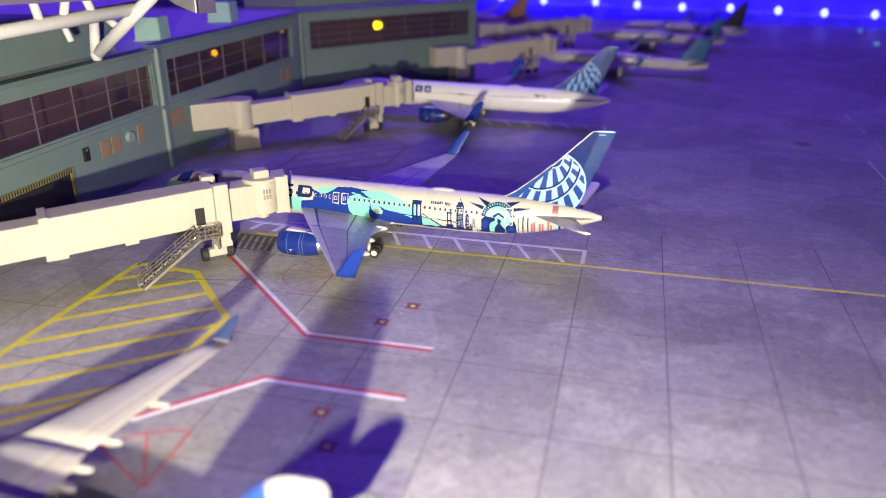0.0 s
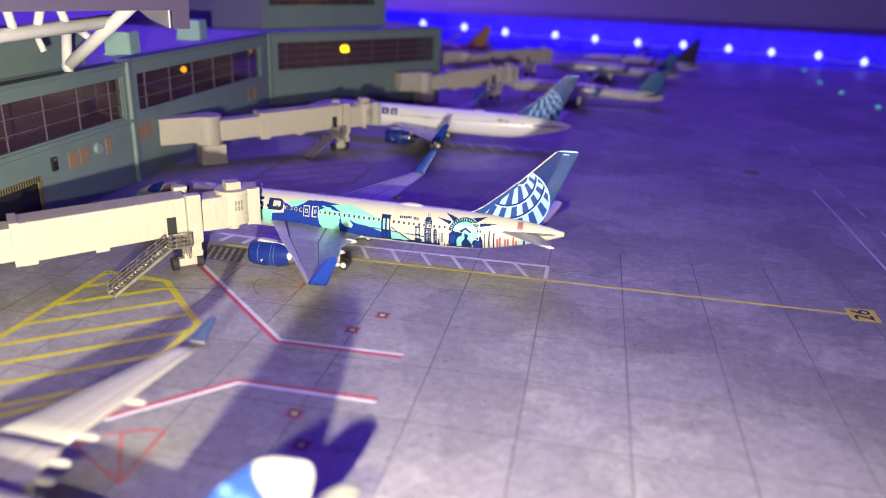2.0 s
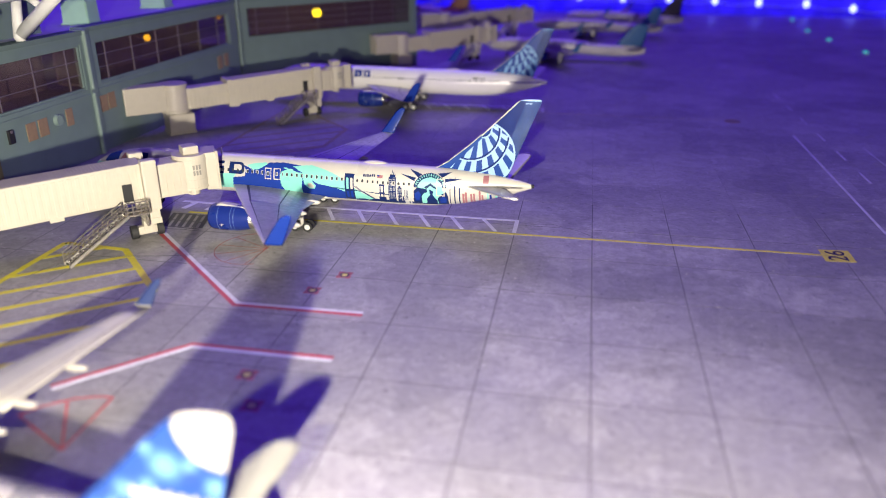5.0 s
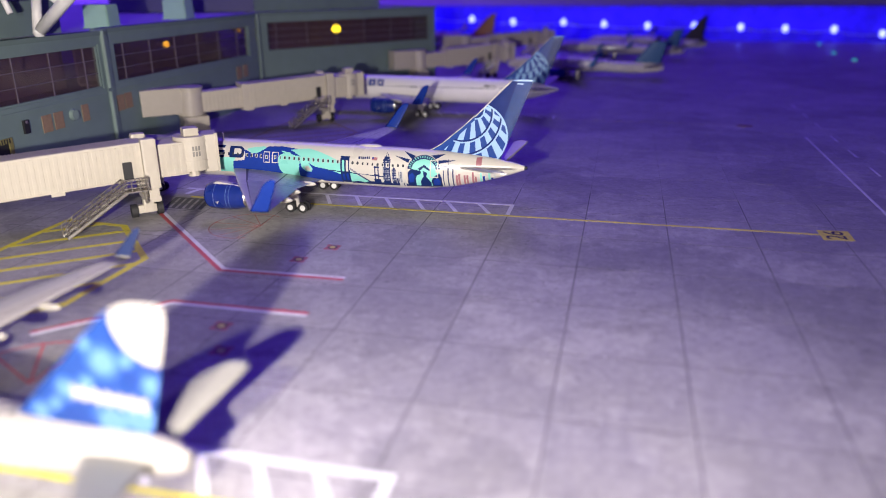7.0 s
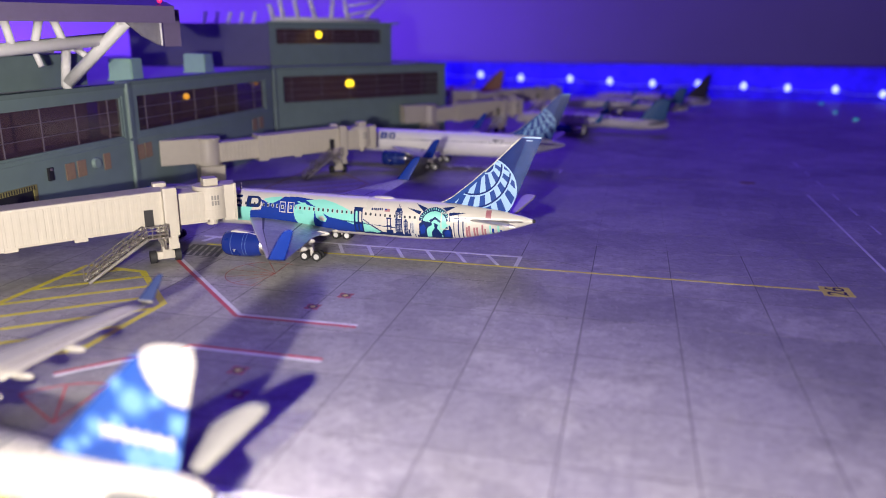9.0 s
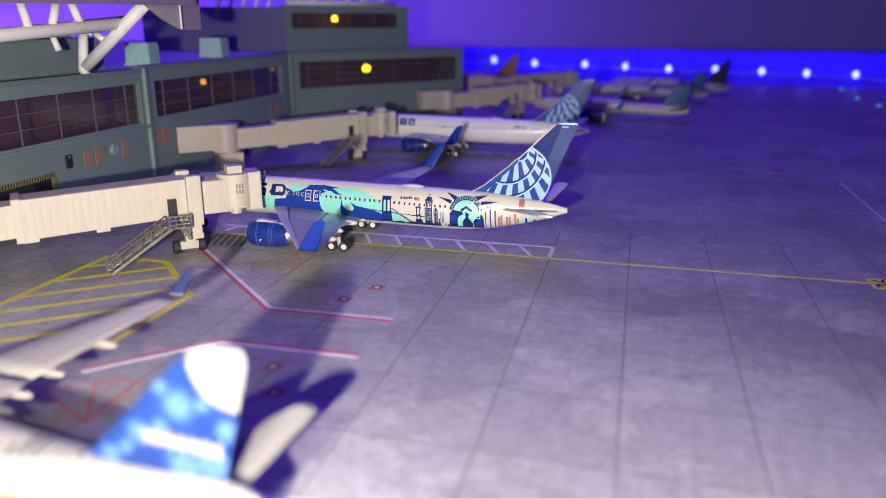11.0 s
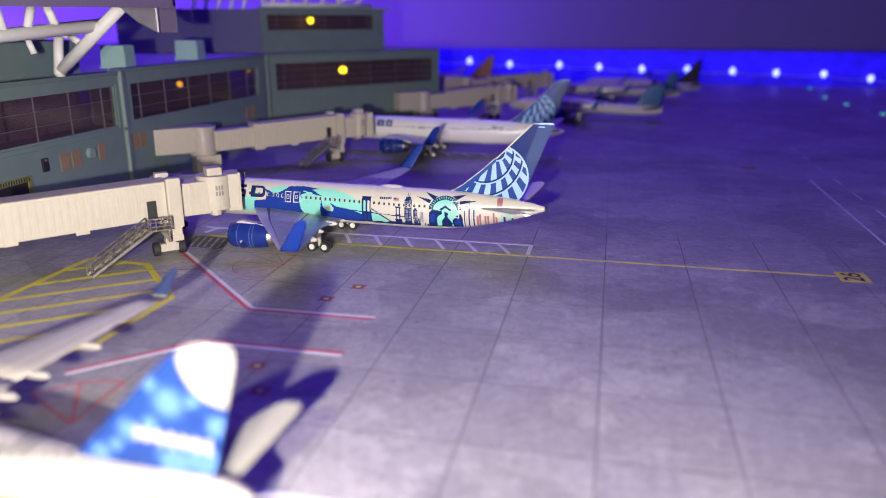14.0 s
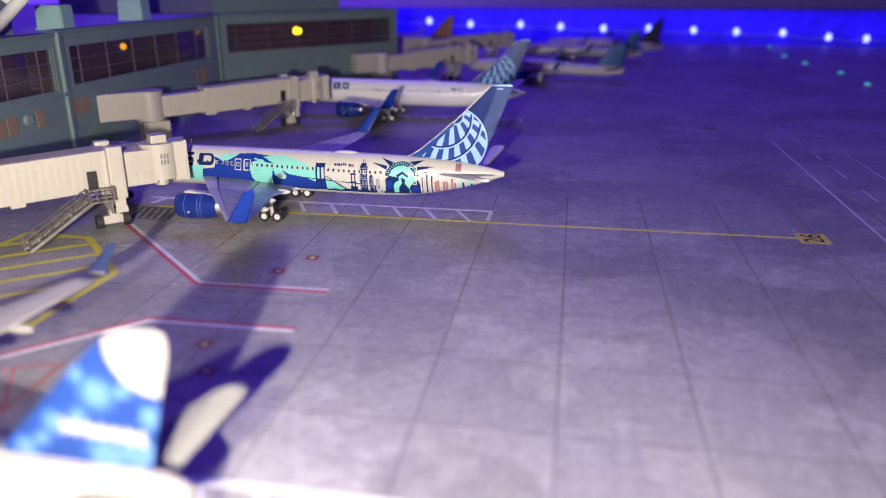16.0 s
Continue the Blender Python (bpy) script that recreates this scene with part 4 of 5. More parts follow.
FLAP_CREAM = mat("cream_flap_paint", (0.33, 0.31, 0.275), 0.4, grain=0.06)
A320 = dict(
    name="model_airliner", L=94.0, res=(320, 90), belly=4.6,
    top=[(0, 8.0), (1, 9.4), (3, 10.8), (6, 12.0), (10, 12.8), (14, 13.0), (44, 12.9), (54, 12.0), (60, 11.3), (66, 10.7), (73, 10.1), (81, 9.8), (89, 9.5), (92, 8.9), (94, 7.8)],
    bottom=[(0, 7.6), (1, 6.4), (4, 5.2), (10, 4.6), (14, 4.4), (58, 3.8), (66, 3.3), (76, 3.1), (84, 3.5), (90, 4.2), (94, 5.4)],
    half=[(0, 0.5), (1, 2.0), (4, 3.6), (9, 4.7), (13, 4.95), (56, 4.95), (72, 3.9), (86, 2.3), (92, 1.7), (94, 0.9)],
    paint=jb_paint, mats=JB_MATS, wing_mat=mat("pale_grey_wing_paint", (0.27, 0.262, 0.255), 0.4, grain=0.08), flap_mat=FLAP_CREAM, tip_mat=mat("steel_blue_tip_paint", (0.022, 0.036, 0.11), 0.4), stab_mat=mat("light_grey_tail_paint", (0.22, 0.215, 0.195), 0.4, grain=0.06), cowl=BLUE,
    wing=dict(r_le=27.2, r_te=47.0, ry=4.0, rz=6.4, k_le=34.6, k_te=47.2, ky=18.0, kz=8.1, t_le=51.2, t_te=54.8, ty=46.4, tz=11.4, th=1.5, pale_foot=0.2, pale_tip=5.5,
              wl=(56.0, 57.4, 47.0, 17.0), fair=(11.4, 15.0, 20.8, 29.9), fl=2.5, fw=0.75, fmat=FLAP_CREAM, lines=(0.2, 0.74)),
    eng=(28.0, 14.4, 4.4, 2.75, 9.0),
    stab=((81.0, 2.0, 7.0), (90.2, 1.2, 6.8), (90.6, 16.2, 11.2), (94.6, 16.0, 11.0)),
    fin=((71.2, 0, 9.9), (89.6, 0, 9.0), (87.2, 0, 26.2), (93.8, 0, 26.0)), fin_mats=BUBBLE_MATS, fin_paint=bubble_fin, fin_res=(70, 70), fin_round=0.16,
    gear=((44.5, 9.5, 1.4, False), (12, 0, 1.1, False)))
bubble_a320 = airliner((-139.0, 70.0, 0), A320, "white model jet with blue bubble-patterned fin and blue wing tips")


# ---- far aircraft: simpler paint ----
def solid(k):
    return lambda px, py, pz: np.full(px.shape, k, int)


def far_jet(at, fin_mat, label, fin, body=None):
    T = dict(A320, res=(120, 40), mats=[WHITE_PAINT, body or NAVY] + JB_MATS[2:], fin_mats=[fin_mat], fin_res=(16, 16), fin=fin, tip_mat=fin_mat, paint=jb_paint if body is None else (lambda px, py, pz: ((px > 66) & (pz > 7.6)).astype(int)),
             fin_paint=solid(0))
    return airliner(at, T, label)


TAIL_TEAL = mat("teal_blue_print", (0.022, 0.10, 0.23), 0.4, spec=0.2)
far_jet((-71.0, 480.0, 0), TAIL_TEAL, "white model jet with teal fin, parked far across the apron", ((76.4, 0, 9.6), (92.0, 0, 8.6), (87.0, 0, 22.6), (95.0, 0, 21.6)))
far_jet((-52.0, 594.0, 0), TAIL_TEAL, "white model jet with small teal fin near the blue board", ((77.6, 0, 9.6), (89.6, 0, 9.0), (86.6, 0, 22.0), (92.4, 0, 21.8)))
far_jet((-31.0, 655.0, 0), mat("charcoal_fin_print", (0.026, 0.018, 0.04), 0.5, spec=0.2), "white model jet with black fin near the blue board", ((74.0, 0, 9.8), (90.6, 0, 8.8), (90.4, 0, 29.0), (93.0, 0, 28.6)))
far_jet((-204.0, 682.0, 0), ORANGE_TAIL, "pale model jet with orange fin near the blue board", ((70.0, 0, 9.8), (89.6, 0, 9.0), (88.0, 0, 28.5), (92.8, 0, 28.3)), body=ORANGE_TAIL)

# ---- terminal ----
term = thing("terminal_building", (-177, 245, 0), "grey-green model terminal with dark strip windows and flat roof", "building")
OX, OY = -177.0, 245.0


def frame_m(p0, p1):
    """A frame with x along a wall from p0 to p1 and y into the building, in the terminal's own coordinates."""
    d = Vector((p1[0] - p0[0], p1[1] - p0[1], 0))
    return Matrix.Translation((p0[0] - OX, p0[1] - OY, 0)) @ Matrix.Rotation(math.atan2(d.y, d.x), 4, "Z"), d.length


def wall_with_window(p0, p1, z0, z1, s0, s1, w0, w1, cols, rows, thick=1.4, deep=16.0):
    m, ln = frame_m(p0, p1)
    bm = B()
    box(bm, 0, ln, 0, thick, z0, w0, m)
    box(bm, 0, ln, 0, thick, w1, z1, m)
    box(bm, 0, s0, 0, thick, w0, w1, m)
    box(bm, s1, ln, 0, thick, w0, w1, m)
    wall = part("wall", bm, GREEN_WALL, term)
    bm = B()
    box(bm, -0.4, ln + 0.4, -0.45, 0, z1 - 1.4, z1 + 0.1, m)
    box(bm, 0, ln, thick, thick + 3.4, z1 - 1.2, z1, m)
    part("coping", bm, COPING, wall)
    bm = B()
    box(bm, 0.2, ln - 0.2, -0.35, 0, w0 - 2.2, w0 - 1.5, m)
    part("sill_band", bm, GREEN_WALL, wall)
    bm = B()
    for a, b, c, d in ((s0, s1, w0, w0 + 0.7), (s0, s1, w1 - 0.7, w1), (s0, s0 + 0.7, w0 + 0.7, w1 - 0.7), (s1 - 0.7, s1, w0 + 0.7, w1 - 0.7)):
        box(bm, a, b, 0.5, 1.9, c, d, m)
    win = part("window", bm, GREEN_WALL, term)
    xs = [s0 + 0.7] + list(cols) + [s1 - 0.7]
    zs = [w0 + 0.7 + (w1 - w0 - 1.4) * k / rows for k in range(rows + 1)]
    for x in cols:
        part("mullion", box(B(), x - 0.14, x + 0.14, 0.9, 1.5, w0 + 0.7, w1 - 0.7, m), MULLION, win)
    for z in zs[1:-1]:
        part("transom", box(B(), s0 + 0.7, s1 - 0.7, 0.95, 1.45, z - 0.12, z + 0.12, m), MULLION, win)
    for a, b in zip(xs, xs[1:]):
        for c, d in zip(zs, zs[1:]):
            p = part("pane", box(B(), a + 0.05, b - 0.05, 1.15, 1.3, c + 0.05, d - 0.05, m), PANE, win)
            p.visible_shadow = False
    bm = B()
    box(bm, s0 - 1, s1 + 1, deep, deep + 1, w0 - 1, w1 + 1, m)
    box(bm, s0 - 1, s1 + 1, thick, deep, w0 - 1.5, w0 - 0.6, m)
    box(bm, s0 - 1, s1 + 1, thick, deep, w1 + 0.4, w1 + 1.2, m)
    part("interior", bm, BROWN_DARK, term, "dark brown room behind the glass")
    return m


WL = wall_with_window((-177, 40), (-177, 242.8), 0, 42.0, 40, 198.4, 22.8, 37.7, [49, 65, 81, 96.6, 112.3, 128, 143.7, 159.5, 175.2, 191.4], 3)
WM = wall_with_window((-178.0, 243.0), (-175.6, 353.8), 0, 42.6, 5.0, 103.7, 23.4, 37.7, [11.2, 27.3, 44.0, 60.7, 77.3, 94.0], 3)
WR = wall_with_window((-178.0, 356.9), (-108.6, 446.8), 0, 42.7, 6.8, 109.6, 24.0, 38.6, [12.4, 30, 47.7, 65.2, 82.7, 97], 4)
WU = wall_with_window((-191.2, 385.4), (-142.6, 448.4), 42.0, 65.2, 3.6, 73.0, 53.0, 62.4, [10, 24, 40, 56, 68], 3, deep=9)
m, ln = frame_m((-108.6, 446.8), (-200, 516))
part("end_wall", box(B(), 0, ln, 0.2, 3, 0, 42.7, m), GREEN_WALL, term)
m, ln = frame_m((-142.6, 448.4), (-215, 500))
part("end_wall", box(B(), 0, ln, 0.2, 3, 42.1, 64.6, m), GREEN_WALL, term)
m, ln = frame_m((-268, 372), (-191.2, 385.4))
# side wall paint carries the canopy's shade and the room's violet light
part("upper_side_wall", box(B(), 0, ln - 0.2, 0, 3, 42.1, 64.4, m), mat("shaded_wall_paint", (0.09, 0.09, 0.155), 0.6, grain=0.12, scale=160), term, "side wall of the upper storey, shade and violet light in its colour")
part("upper_roof", prism(B(), [(-268 - OX, 374 - OY), (-191.4 - OX, 386.2 - OY), (-143 - OX, 448.8 - OY), (-215 - OX, 499 - OY), (-268 - OX, 499 - OY)], 63.2, 64.2), ROOF, term, "flat pale roof lit violet")
m, ln = frame_m((-192.2, 384.4), (-139.6, 452.2))
part("upper_eave", box(B(), 0, ln, -1.4, 1.5, 64.6, 65.6, m), GREEN_TRIM, term)
part("roof", prism(B(), [(-178.4 - OX, 42 - OY), (-179.4 - OX, 244 - OY), (-178.6 - OX, 357.8 - OY), (-110.4 - OX, 447.6 - OY), (-200 - OX, 515 - OY), (-420 - OX, 515 - OY), (-420 - OX, 42 - OY)], 40.6, 41.9), ROOF, term, "flat pale roof lit violet")
# drain pipe and pilaster at the bend
part("pilaster", box(B(), -4.0, 0.3, -5.0, -1.4, 0, 42.3, bevel=0.2), GREEN_WALL, term)
part("set_back_wall", box(B(), -60, -9.5, -75, -11.5, 41.9, 52.6), GREEN_WALL, term)
part("drain_pipe", tube(B(), (0.4, -4.2, 0), (0.4, -4.2, 21.4), 0.75), GREEN_TRIM, term, "pale green drain pipe")
part("drain_pipe", tube(B(), (0.4, -4.2, 22.6), (0.4, -4.2, 42), 0.75), GREEN_TRIM, term, "pale green drain pipe")
part("corner_post", tube(B(), (1.6, 111.0, 0), (1.6, 111.0, 42.4), 1.0), GREEN_WALL, term)
# wall fittings of the first wall, in its own frame
for s, z, w, h in ((168.2, 15.8, 4.2, 5.4), (173.6, 15.9, 4.2, 5.4), (186.6, 16.2, 3.4, 5.6)):
    part("vent", box(B(), s - w / 2, s + w / 2, -0.3, 0, z - h / 2, z + h / 2, WL, bevel=0.1), ORANGE_VENT, term, "faded orange vent panel")
for s, z in ((4.2, 16.4), (8.8, 16.6), (91.2, 17), (97.4, 17.2)):
    part("vent", box(B(), s - 2, s + 2, -0.3, 0, z - 2.8, z + 2.8, WM, bevel=0.1), ORANGE_VENT, term, "faded orange vent panel")
part("vent", box(B(), 88, 95, -0.3, 0, 13, 18.5, WR, bevel=0.1), ORANGE_VENT, term, "faded orange vent panel")
part("call_box", box(B(), 157.9, 160.1, -0.8, 0, 14.4, 18.6, WL, bevel=0.3), BLACK, term, "small dark wall call box")
part("call_box_lamp", box(B(), 158.6, 159.4, -1.1, -0.8, 17.6, 18.4, WL), MULLION, term)
bm = B()
tube(bm, WL @ Vector((180.5, 0, 16.6)), WL @ Vector((180.5, -1.2, 16.6)), 1.9, 1.6, 20)
part("wall_dish", bm, GREEN_TRIM, term, "small round pale wall dish")
# dark interior of the opening painted as a thin black plate
garage = part("garage_door", box(B(), 100, 151, -0.25, 0, 0, 13.0, WL), BLACK, term, "black plate standing in for the shaded garage opening, yellow hazard edge")
bm = box(B(), 99, 152.4, -0.7, 0, 13.0, 14.5, WL)
box(bm, 151.0, 152.4, -0.7, 0, 0, 13.0, WL)
part("hazard_edge", bm, mat("olive_yellow_print", (0.21, 0.19, 0.07), 0.6, grain=0.3), garage, "yellow hazard strip")
for k in range(52):
    part("hazard_bar", box(B(), 100 + k * 1.0, 100.42 + k * 1.0, -0.78, -0.7, 13.1, 14.4, WL), BLACK, garage)

# lamps behind the panes
for m, s, z, r, mm, lab in ((WR, 49.3, 33.0, 2.2, LED_YELLOW, "glowing yellow bulb"), (WU, 32.4, 58.6, 1.8, LED_YELLOW, "glowing yellow bulb"), (WM, 42.6, 33.9, 1.3, LED_AMBER, "dim amber bulb"), (WM, 101.9, 35.4, 0.9, LED_DIM, "faint amber bulb")):
    e = thing("indicator_bulb", (0, 0, 0), lab + " behind the smoked terminal glass", "lamp", "terminal bulbs")
    c = m @ Vector((s, 4.0, z)) + Vector((OX, OY, 0))
    e.location = c * MM
    part("bulb", ball(B(), (0, 0, 0), r), mm, e, lab, True)
    part("socket", tube(B(), (0, 0, 0), (m.to_3x3() @ Vector((0.6, 4.6, 0.3))), r * 0.7, r * 0.5), BROWN_DARK, e)

# ---- roof units ----
for x, y, w, d, h, t in ((-190.3, 260.5, 9.6, 9.0, 8.2, 8), (-196.0, 321.5, 10.4, 10.0, 8.4, 8)):
    e = thing("roof_unit", (x, y, 41.9), "mint green plastic roof unit on the terminal roof", "roof unit", "roof units", turn=t)
    bm = B()
    v = bmesh.ops.create_cube(bm, size=1.0)["verts"]
    for q in v:
        k = 0.95 if q.co.z > 0 else 1.0
        q.co = (q.co.x * w * k, q.co.y * d * k, (q.co.z + 0.5) * h)
    bmesh.ops.bevel(bm, geom=bm.edges[:], offset=0.35, segments=2, affect="EDGES")
    part("casing", bm, MINT, e)
    part("base_flange", box(B(), -w * 0.53, w * 0.53, -d * 0.53, d * 0.53, 0, 0.5), MINT, e)

# ---- roof canopy and its tube truss ----
can = thing("roof_canopy", (-160, 200, 41.4), "dark grey roof canopy carried on white tube trusses", "canopy")
CX, CY, CZ = -160.0, 200.0, 41.4


def cp(x, y, z):
    return Vector((x - CX, y - CY, z - CZ))


a, b = Vector((-205, 112)), Vector((-134.1, 209.6))
n = Vector((-(b - a).y, (b - a).x)).normalized()
u = (b - a).normalized()
bm = B()
ring = []
for along in (0.0, 1.0):
    p = a + (b - a) * along
    sec = [(0, 62.6), (0, 67.4), (10, 69.4), (35, 71), (80, 71.5), (80, 67), (35, 66.5), (10, 64.6)]
    ring.append([bm.verts.new(cp(p.x + n.x * s, p.y + n.y * s, z)) for s, z in sec])
for k in range(8):
    bm.faces.new((ring[0][k], ring[0][(k + 1) % 8], ring[1][(k + 1) % 8], ring[1][k]))
bm.faces.new(ring[0][::-1])
bm.faces.new(ring[1])
bmesh.ops.recalc_face_normals(bm, faces=bm.faces[:])
part("roof_shell", bm, CANOPY, can, "dark grey shell of the canopy")
bm = B()
prism(bm, [(-150.4 - CX, 227.2 - CY), (-149.4 - CX, 226.4 - CY), (-145.8 - CX, 230.2 - CY), (-146.8 - CX, 231.2 - CY)], 55.4 - CZ, 67.0 - CZ)
part("end_fascia", bm, CANOPY, can)
# tapered gusset with a pale edge
bm = B()
tri = [cp(-152.6, 211.5, 63.2), cp(-151.0, 226.5, 63.0), cp(-151.0, 226.5, 55.7), cp(-151.8, 219.0, 58.6)]
off = Vector((0.9, -0.1, 0))
f0, f1 = [bm.verts.new(p) for p in tri], [bm.verts.new(p - off) for p in tri]
bm.faces.new(f0)
bm.faces.new(f1[::-1])
for k in range(4):
    bm.faces.new((f0[k], f1[k], f1[(k + 1) % 4], f0[(k + 1) % 4]))
bmesh.ops.recalc_face_normals(bm, faces=bm.faces[:])
part("gusset", bm, mat("grey_gusset_plastic", (0.30, 0.29, 0.31), 0.5, grain=0.3, scale=300), can, "grey tapered gusset plate")
part("gusset_edge", tube(B(), cp(-150.6, 226.6, 55.6), cp(-150.6, 226.6, 63.0), 0.3, seg=8), TRUSS_WHITE, can)
for p, q, r in (((-212, 128, 48.2), (-163.4, 216.6, 57.7), 2.0), ((-179.4, 215.2, 43.6), (-153.4, 214.4, 64.0), 1.9), ((-179.4, 216.4, 54.4), (-179.8, 214.8, 43.6), 1.5),
                ((-179.6, 216.0, 55.2), (-174.6, 215.4, 54.6), 1.1), ((-174.6, 215.4, 54.6), (-169.6, 215.0, 51.6), 1.1), ((-177.0, 191.7, 55.0), (-177.7, 190.4, 63.4), 1.25), ((-174.2, 197.0, 55.8), (-173.1, 199.0, 63.4), 1.25), ((-170.0, 204.6, 56.6), (-171.1, 202.6, 63.4), 1.25),
                ((-200, 150, 52.6), (-196, 146, 64), 1.3), ((-196, 180, 54), (-193, 186, 46.5), 1.2), ((-177.2, 200, 54.6), (-175.3, 200, 49.6), 0.9), ((-196, 180, 54), (-181.6, 213, 54.2), 1.0), ((-193, 184.5, 49), (-193, 186.5, 41.6), 1.3)):
    part("tube", tube(B(), cp(*p), cp(*q), r, seg=14), TRUSS_WHITE, can, "white round truss tube", True)
part("foot", ball(B(), cp(-179.5, 215.0, 43.4), 1.9, seg=14), TRUSS_WHITE, can, "", True)
part("foot_post", tube(B(), cp(-179.5, 215.0, 41.4), cp(-179.5, 215.0, 43.4), 1.4), TRUSS_WHITE, can)
part("beacon", ball(B(), cp(-138.0, 208.4, 69.0), 0.8), RED_LAMP, can, "small red beacon", True)

can2 = thing("roof_truss", (-170, 412, 65.6), "row of white tube trusses on the upper storey roof", "truss")
m, ln = frame_m((-190.0, 387.4), (-146.0, 445.0))
m = Matrix.Translation((-170 * 0 + OX + 170, OY - 412, 0)) @ m
for s0, z0, s1, z1, r in ((1, 1.2, ln - 2, 1.2, 1.35), (8, 1.2, 6, 13, 1.35), (17, 1.2, 15, 13, 1.35), (28, 1.2, 24.5, 13, 1.35), (38, 1.2, 39.6, 13, 1.35), (49, 1.2, 47, 13, 1.35), (59, 1.2, 76, 14, 1.0), (2, 1.2, 0, 9, 1.4), (49, 3.6, 66, 7, 0.7), (50, 9, 70, 12, 0.7)):
    part("tube", tube(B(), m @ Vector((s0, 3, z0)), m @ Vector((s1, 3, z1)), r, seg=10), TRUSS_WHITE, can2, "white round truss tube", True)
for k in range(5):
    x = -234 + k * 7.5
    part("tube", tube(B(), (x + 170, 392 - 412, -1.3), (x + 172, 392 - 412, 5.0), 1.0, seg=10), TRUSS_WHITE, can2, "white round truss tube", True)

# ---- boarding bridges ----
bridge = thing("boarding_bridge", (-118, 170.5, 0), "cream plastic boarding bridge with ribbed tunnel, stairs and wheels", "boarding bridge", "boarding bridges", turn=43.8)
SLOPE = Matrix.Identity(4)
SLOPE[2][0] = 0.036
tun = part("outer_tunnel", box(B(), -38, 1.0, 0.4, 8.2, 10.1, 19.8, SLOPE, bevel=0.35), CREAM, bridge)
bm = B()
for k in range(22):
    x = -37.2 + k * 1.74
    box(bm, x, x + 0.95, 0.20, 0.5, 10.6, 19.2, SLOPE, bevel=0.08)
    box(bm, x, x + 0.45, 8.1, 8.45, 10.6, 19.2, SLOPE)
part("ribs", bm, CREAM, tun)
bm = B()
for k in range(46):
    x = -37.6 + k * 0.79
    box(bm, x, x + 0.36, 0.7, 7.9, 19.75, 19.9, SLOPE)
part("roof_ribs", bm, CREAM, tun)
for x in (-37.2, -21.5):
    part("pad", box(B(), x, x + 3.2, 0.6, 8, 9.3, 10.2, SLOPE, bevel=0.2), CREAM, tun)
part("end_collar", box(B(), -38.8, -36.9, 0.1, 8.5, 9.6, 20.2, SLOPE, bevel=0.2), CREAM, tun)
inner = part("inner_tunnel", box(B(), -57, -38, 1.0, 7.6, 10.8, 18.8, SLOPE, bevel=0.3), CREAM, bridge)
bm = B()
for k in range(10):
    x = -55.4 + k * 1.74
    box(bm, x, x + 0.95, 0.80, 1.1, 11.2, 18.3, SLOPE, bevel=0.08)
part("ribs", bm, CREAM, inner)
rot = part("rotunda", tube(B(), (-60.5, 4.3, 8.8), (-60.5, 4.3, 18.6), 5.5, seg=40), mat("satin_cream_plastic", (0.48, 0.44, 0.38), 0.28, grain=0.10, scale=300, coat=0.4), bridge, "round satin cream rotunda")
part("rotunda_collar", tube(B(), (-60.5, 4.3, 17.7), (-60.5, 4.3, 18.9), 5.8, seg=40), CREAM, rot)
part("rotunda_collar", tube(B(), (-60.5, 4.3, 8.0), (-60.5, 4.3, 9.2), 5.8, seg=40), CREAM, rot)
part("support_column", box(B(), -64.8, -54.2, -0.1, 8.7, 0, 7.6, bevel=0.3), CREAM, bridge)
part("column_foot", box(B(), -65.1, -53.9, -0.4, 9.0, 0, 0.8, bevel=0.2), CREAM, bridge)
link_bm = box(B(), 0, 20.5, -3.7, 3.7, 9.0, 19.0, Matrix.Translation((-60.5, 4.3, 0)) @ Matrix.Rotation(radians(180), 4, "Z"), bevel=0.4)
part("terminal_link", link_bm, CREAM, bridge)
# lift columns, bogie
part("lift_column", box(B(), 0.3, 4.0, -1.5, 1.4, 7.8, 20.8, bevel=0.6), CREAM, bridge)
part("lift_column", box(B(), -0.6, 3.0, 7.2, 10.2, 5.4, 20.8, bevel=0.7), CREAM, bridge)
part("lift_leg", box(B(), 0.8, 3.4, -1.0, 1.0, 5.2, 8.2, bevel=0.3), CREAM, bridge)
bog = part("bogie", box(B(), -0.3, 3.6, -1.2, 9.2, 4.2, 5.8, bevel=0.3), CREAM, bridge)
box_bm = box(B(), -0.6, 2.0, 1.2, 4.0, 1.2, 4.6, bevel=0.3)
box(box_bm, -2.0, 2.6, 1.5, 3.3, 1.0, 3.1, bevel=0.25)
part("wheel_block", box_bm, CREAM, bog)
for x in (-3.0, 3.4):
    part("wheel", tube(B(), (x - 0.75, 2.4, 1.75), (x + 0.75, 2.4, 1.75), 1.75, seg=24), RUBBER, bog, "black bogie wheel")
cab = part("cab_tunnel", box(B(), 1.8, 12, 0.9, 7.7, 9.9, 18.6, bevel=0.3), CREAM, bridge)
bm = B()
for k in range(5):
    x = 2.9 + k * 1.74
    box(bm, x, x + 0.95, 0.70, 1.0, 10.4, 18.1, bevel=0.08)
part("ribs", bm, CREAM, cab)
bm = B()
for k in range(12):
    box(bm, 2.2 + k * 0.8, 2.56 + k * 0.8, 1.2, 7.4, 18.55, 18.68)
part("roof_ribs", bm, CREAM, cab)
drum = part("cab_drum", tube(B(), (13.8, 4.6, 10.6), (13.8, 4.6, 19.7), 4.5, seg=36), CREAM, bridge, "round cream cab drum", False)
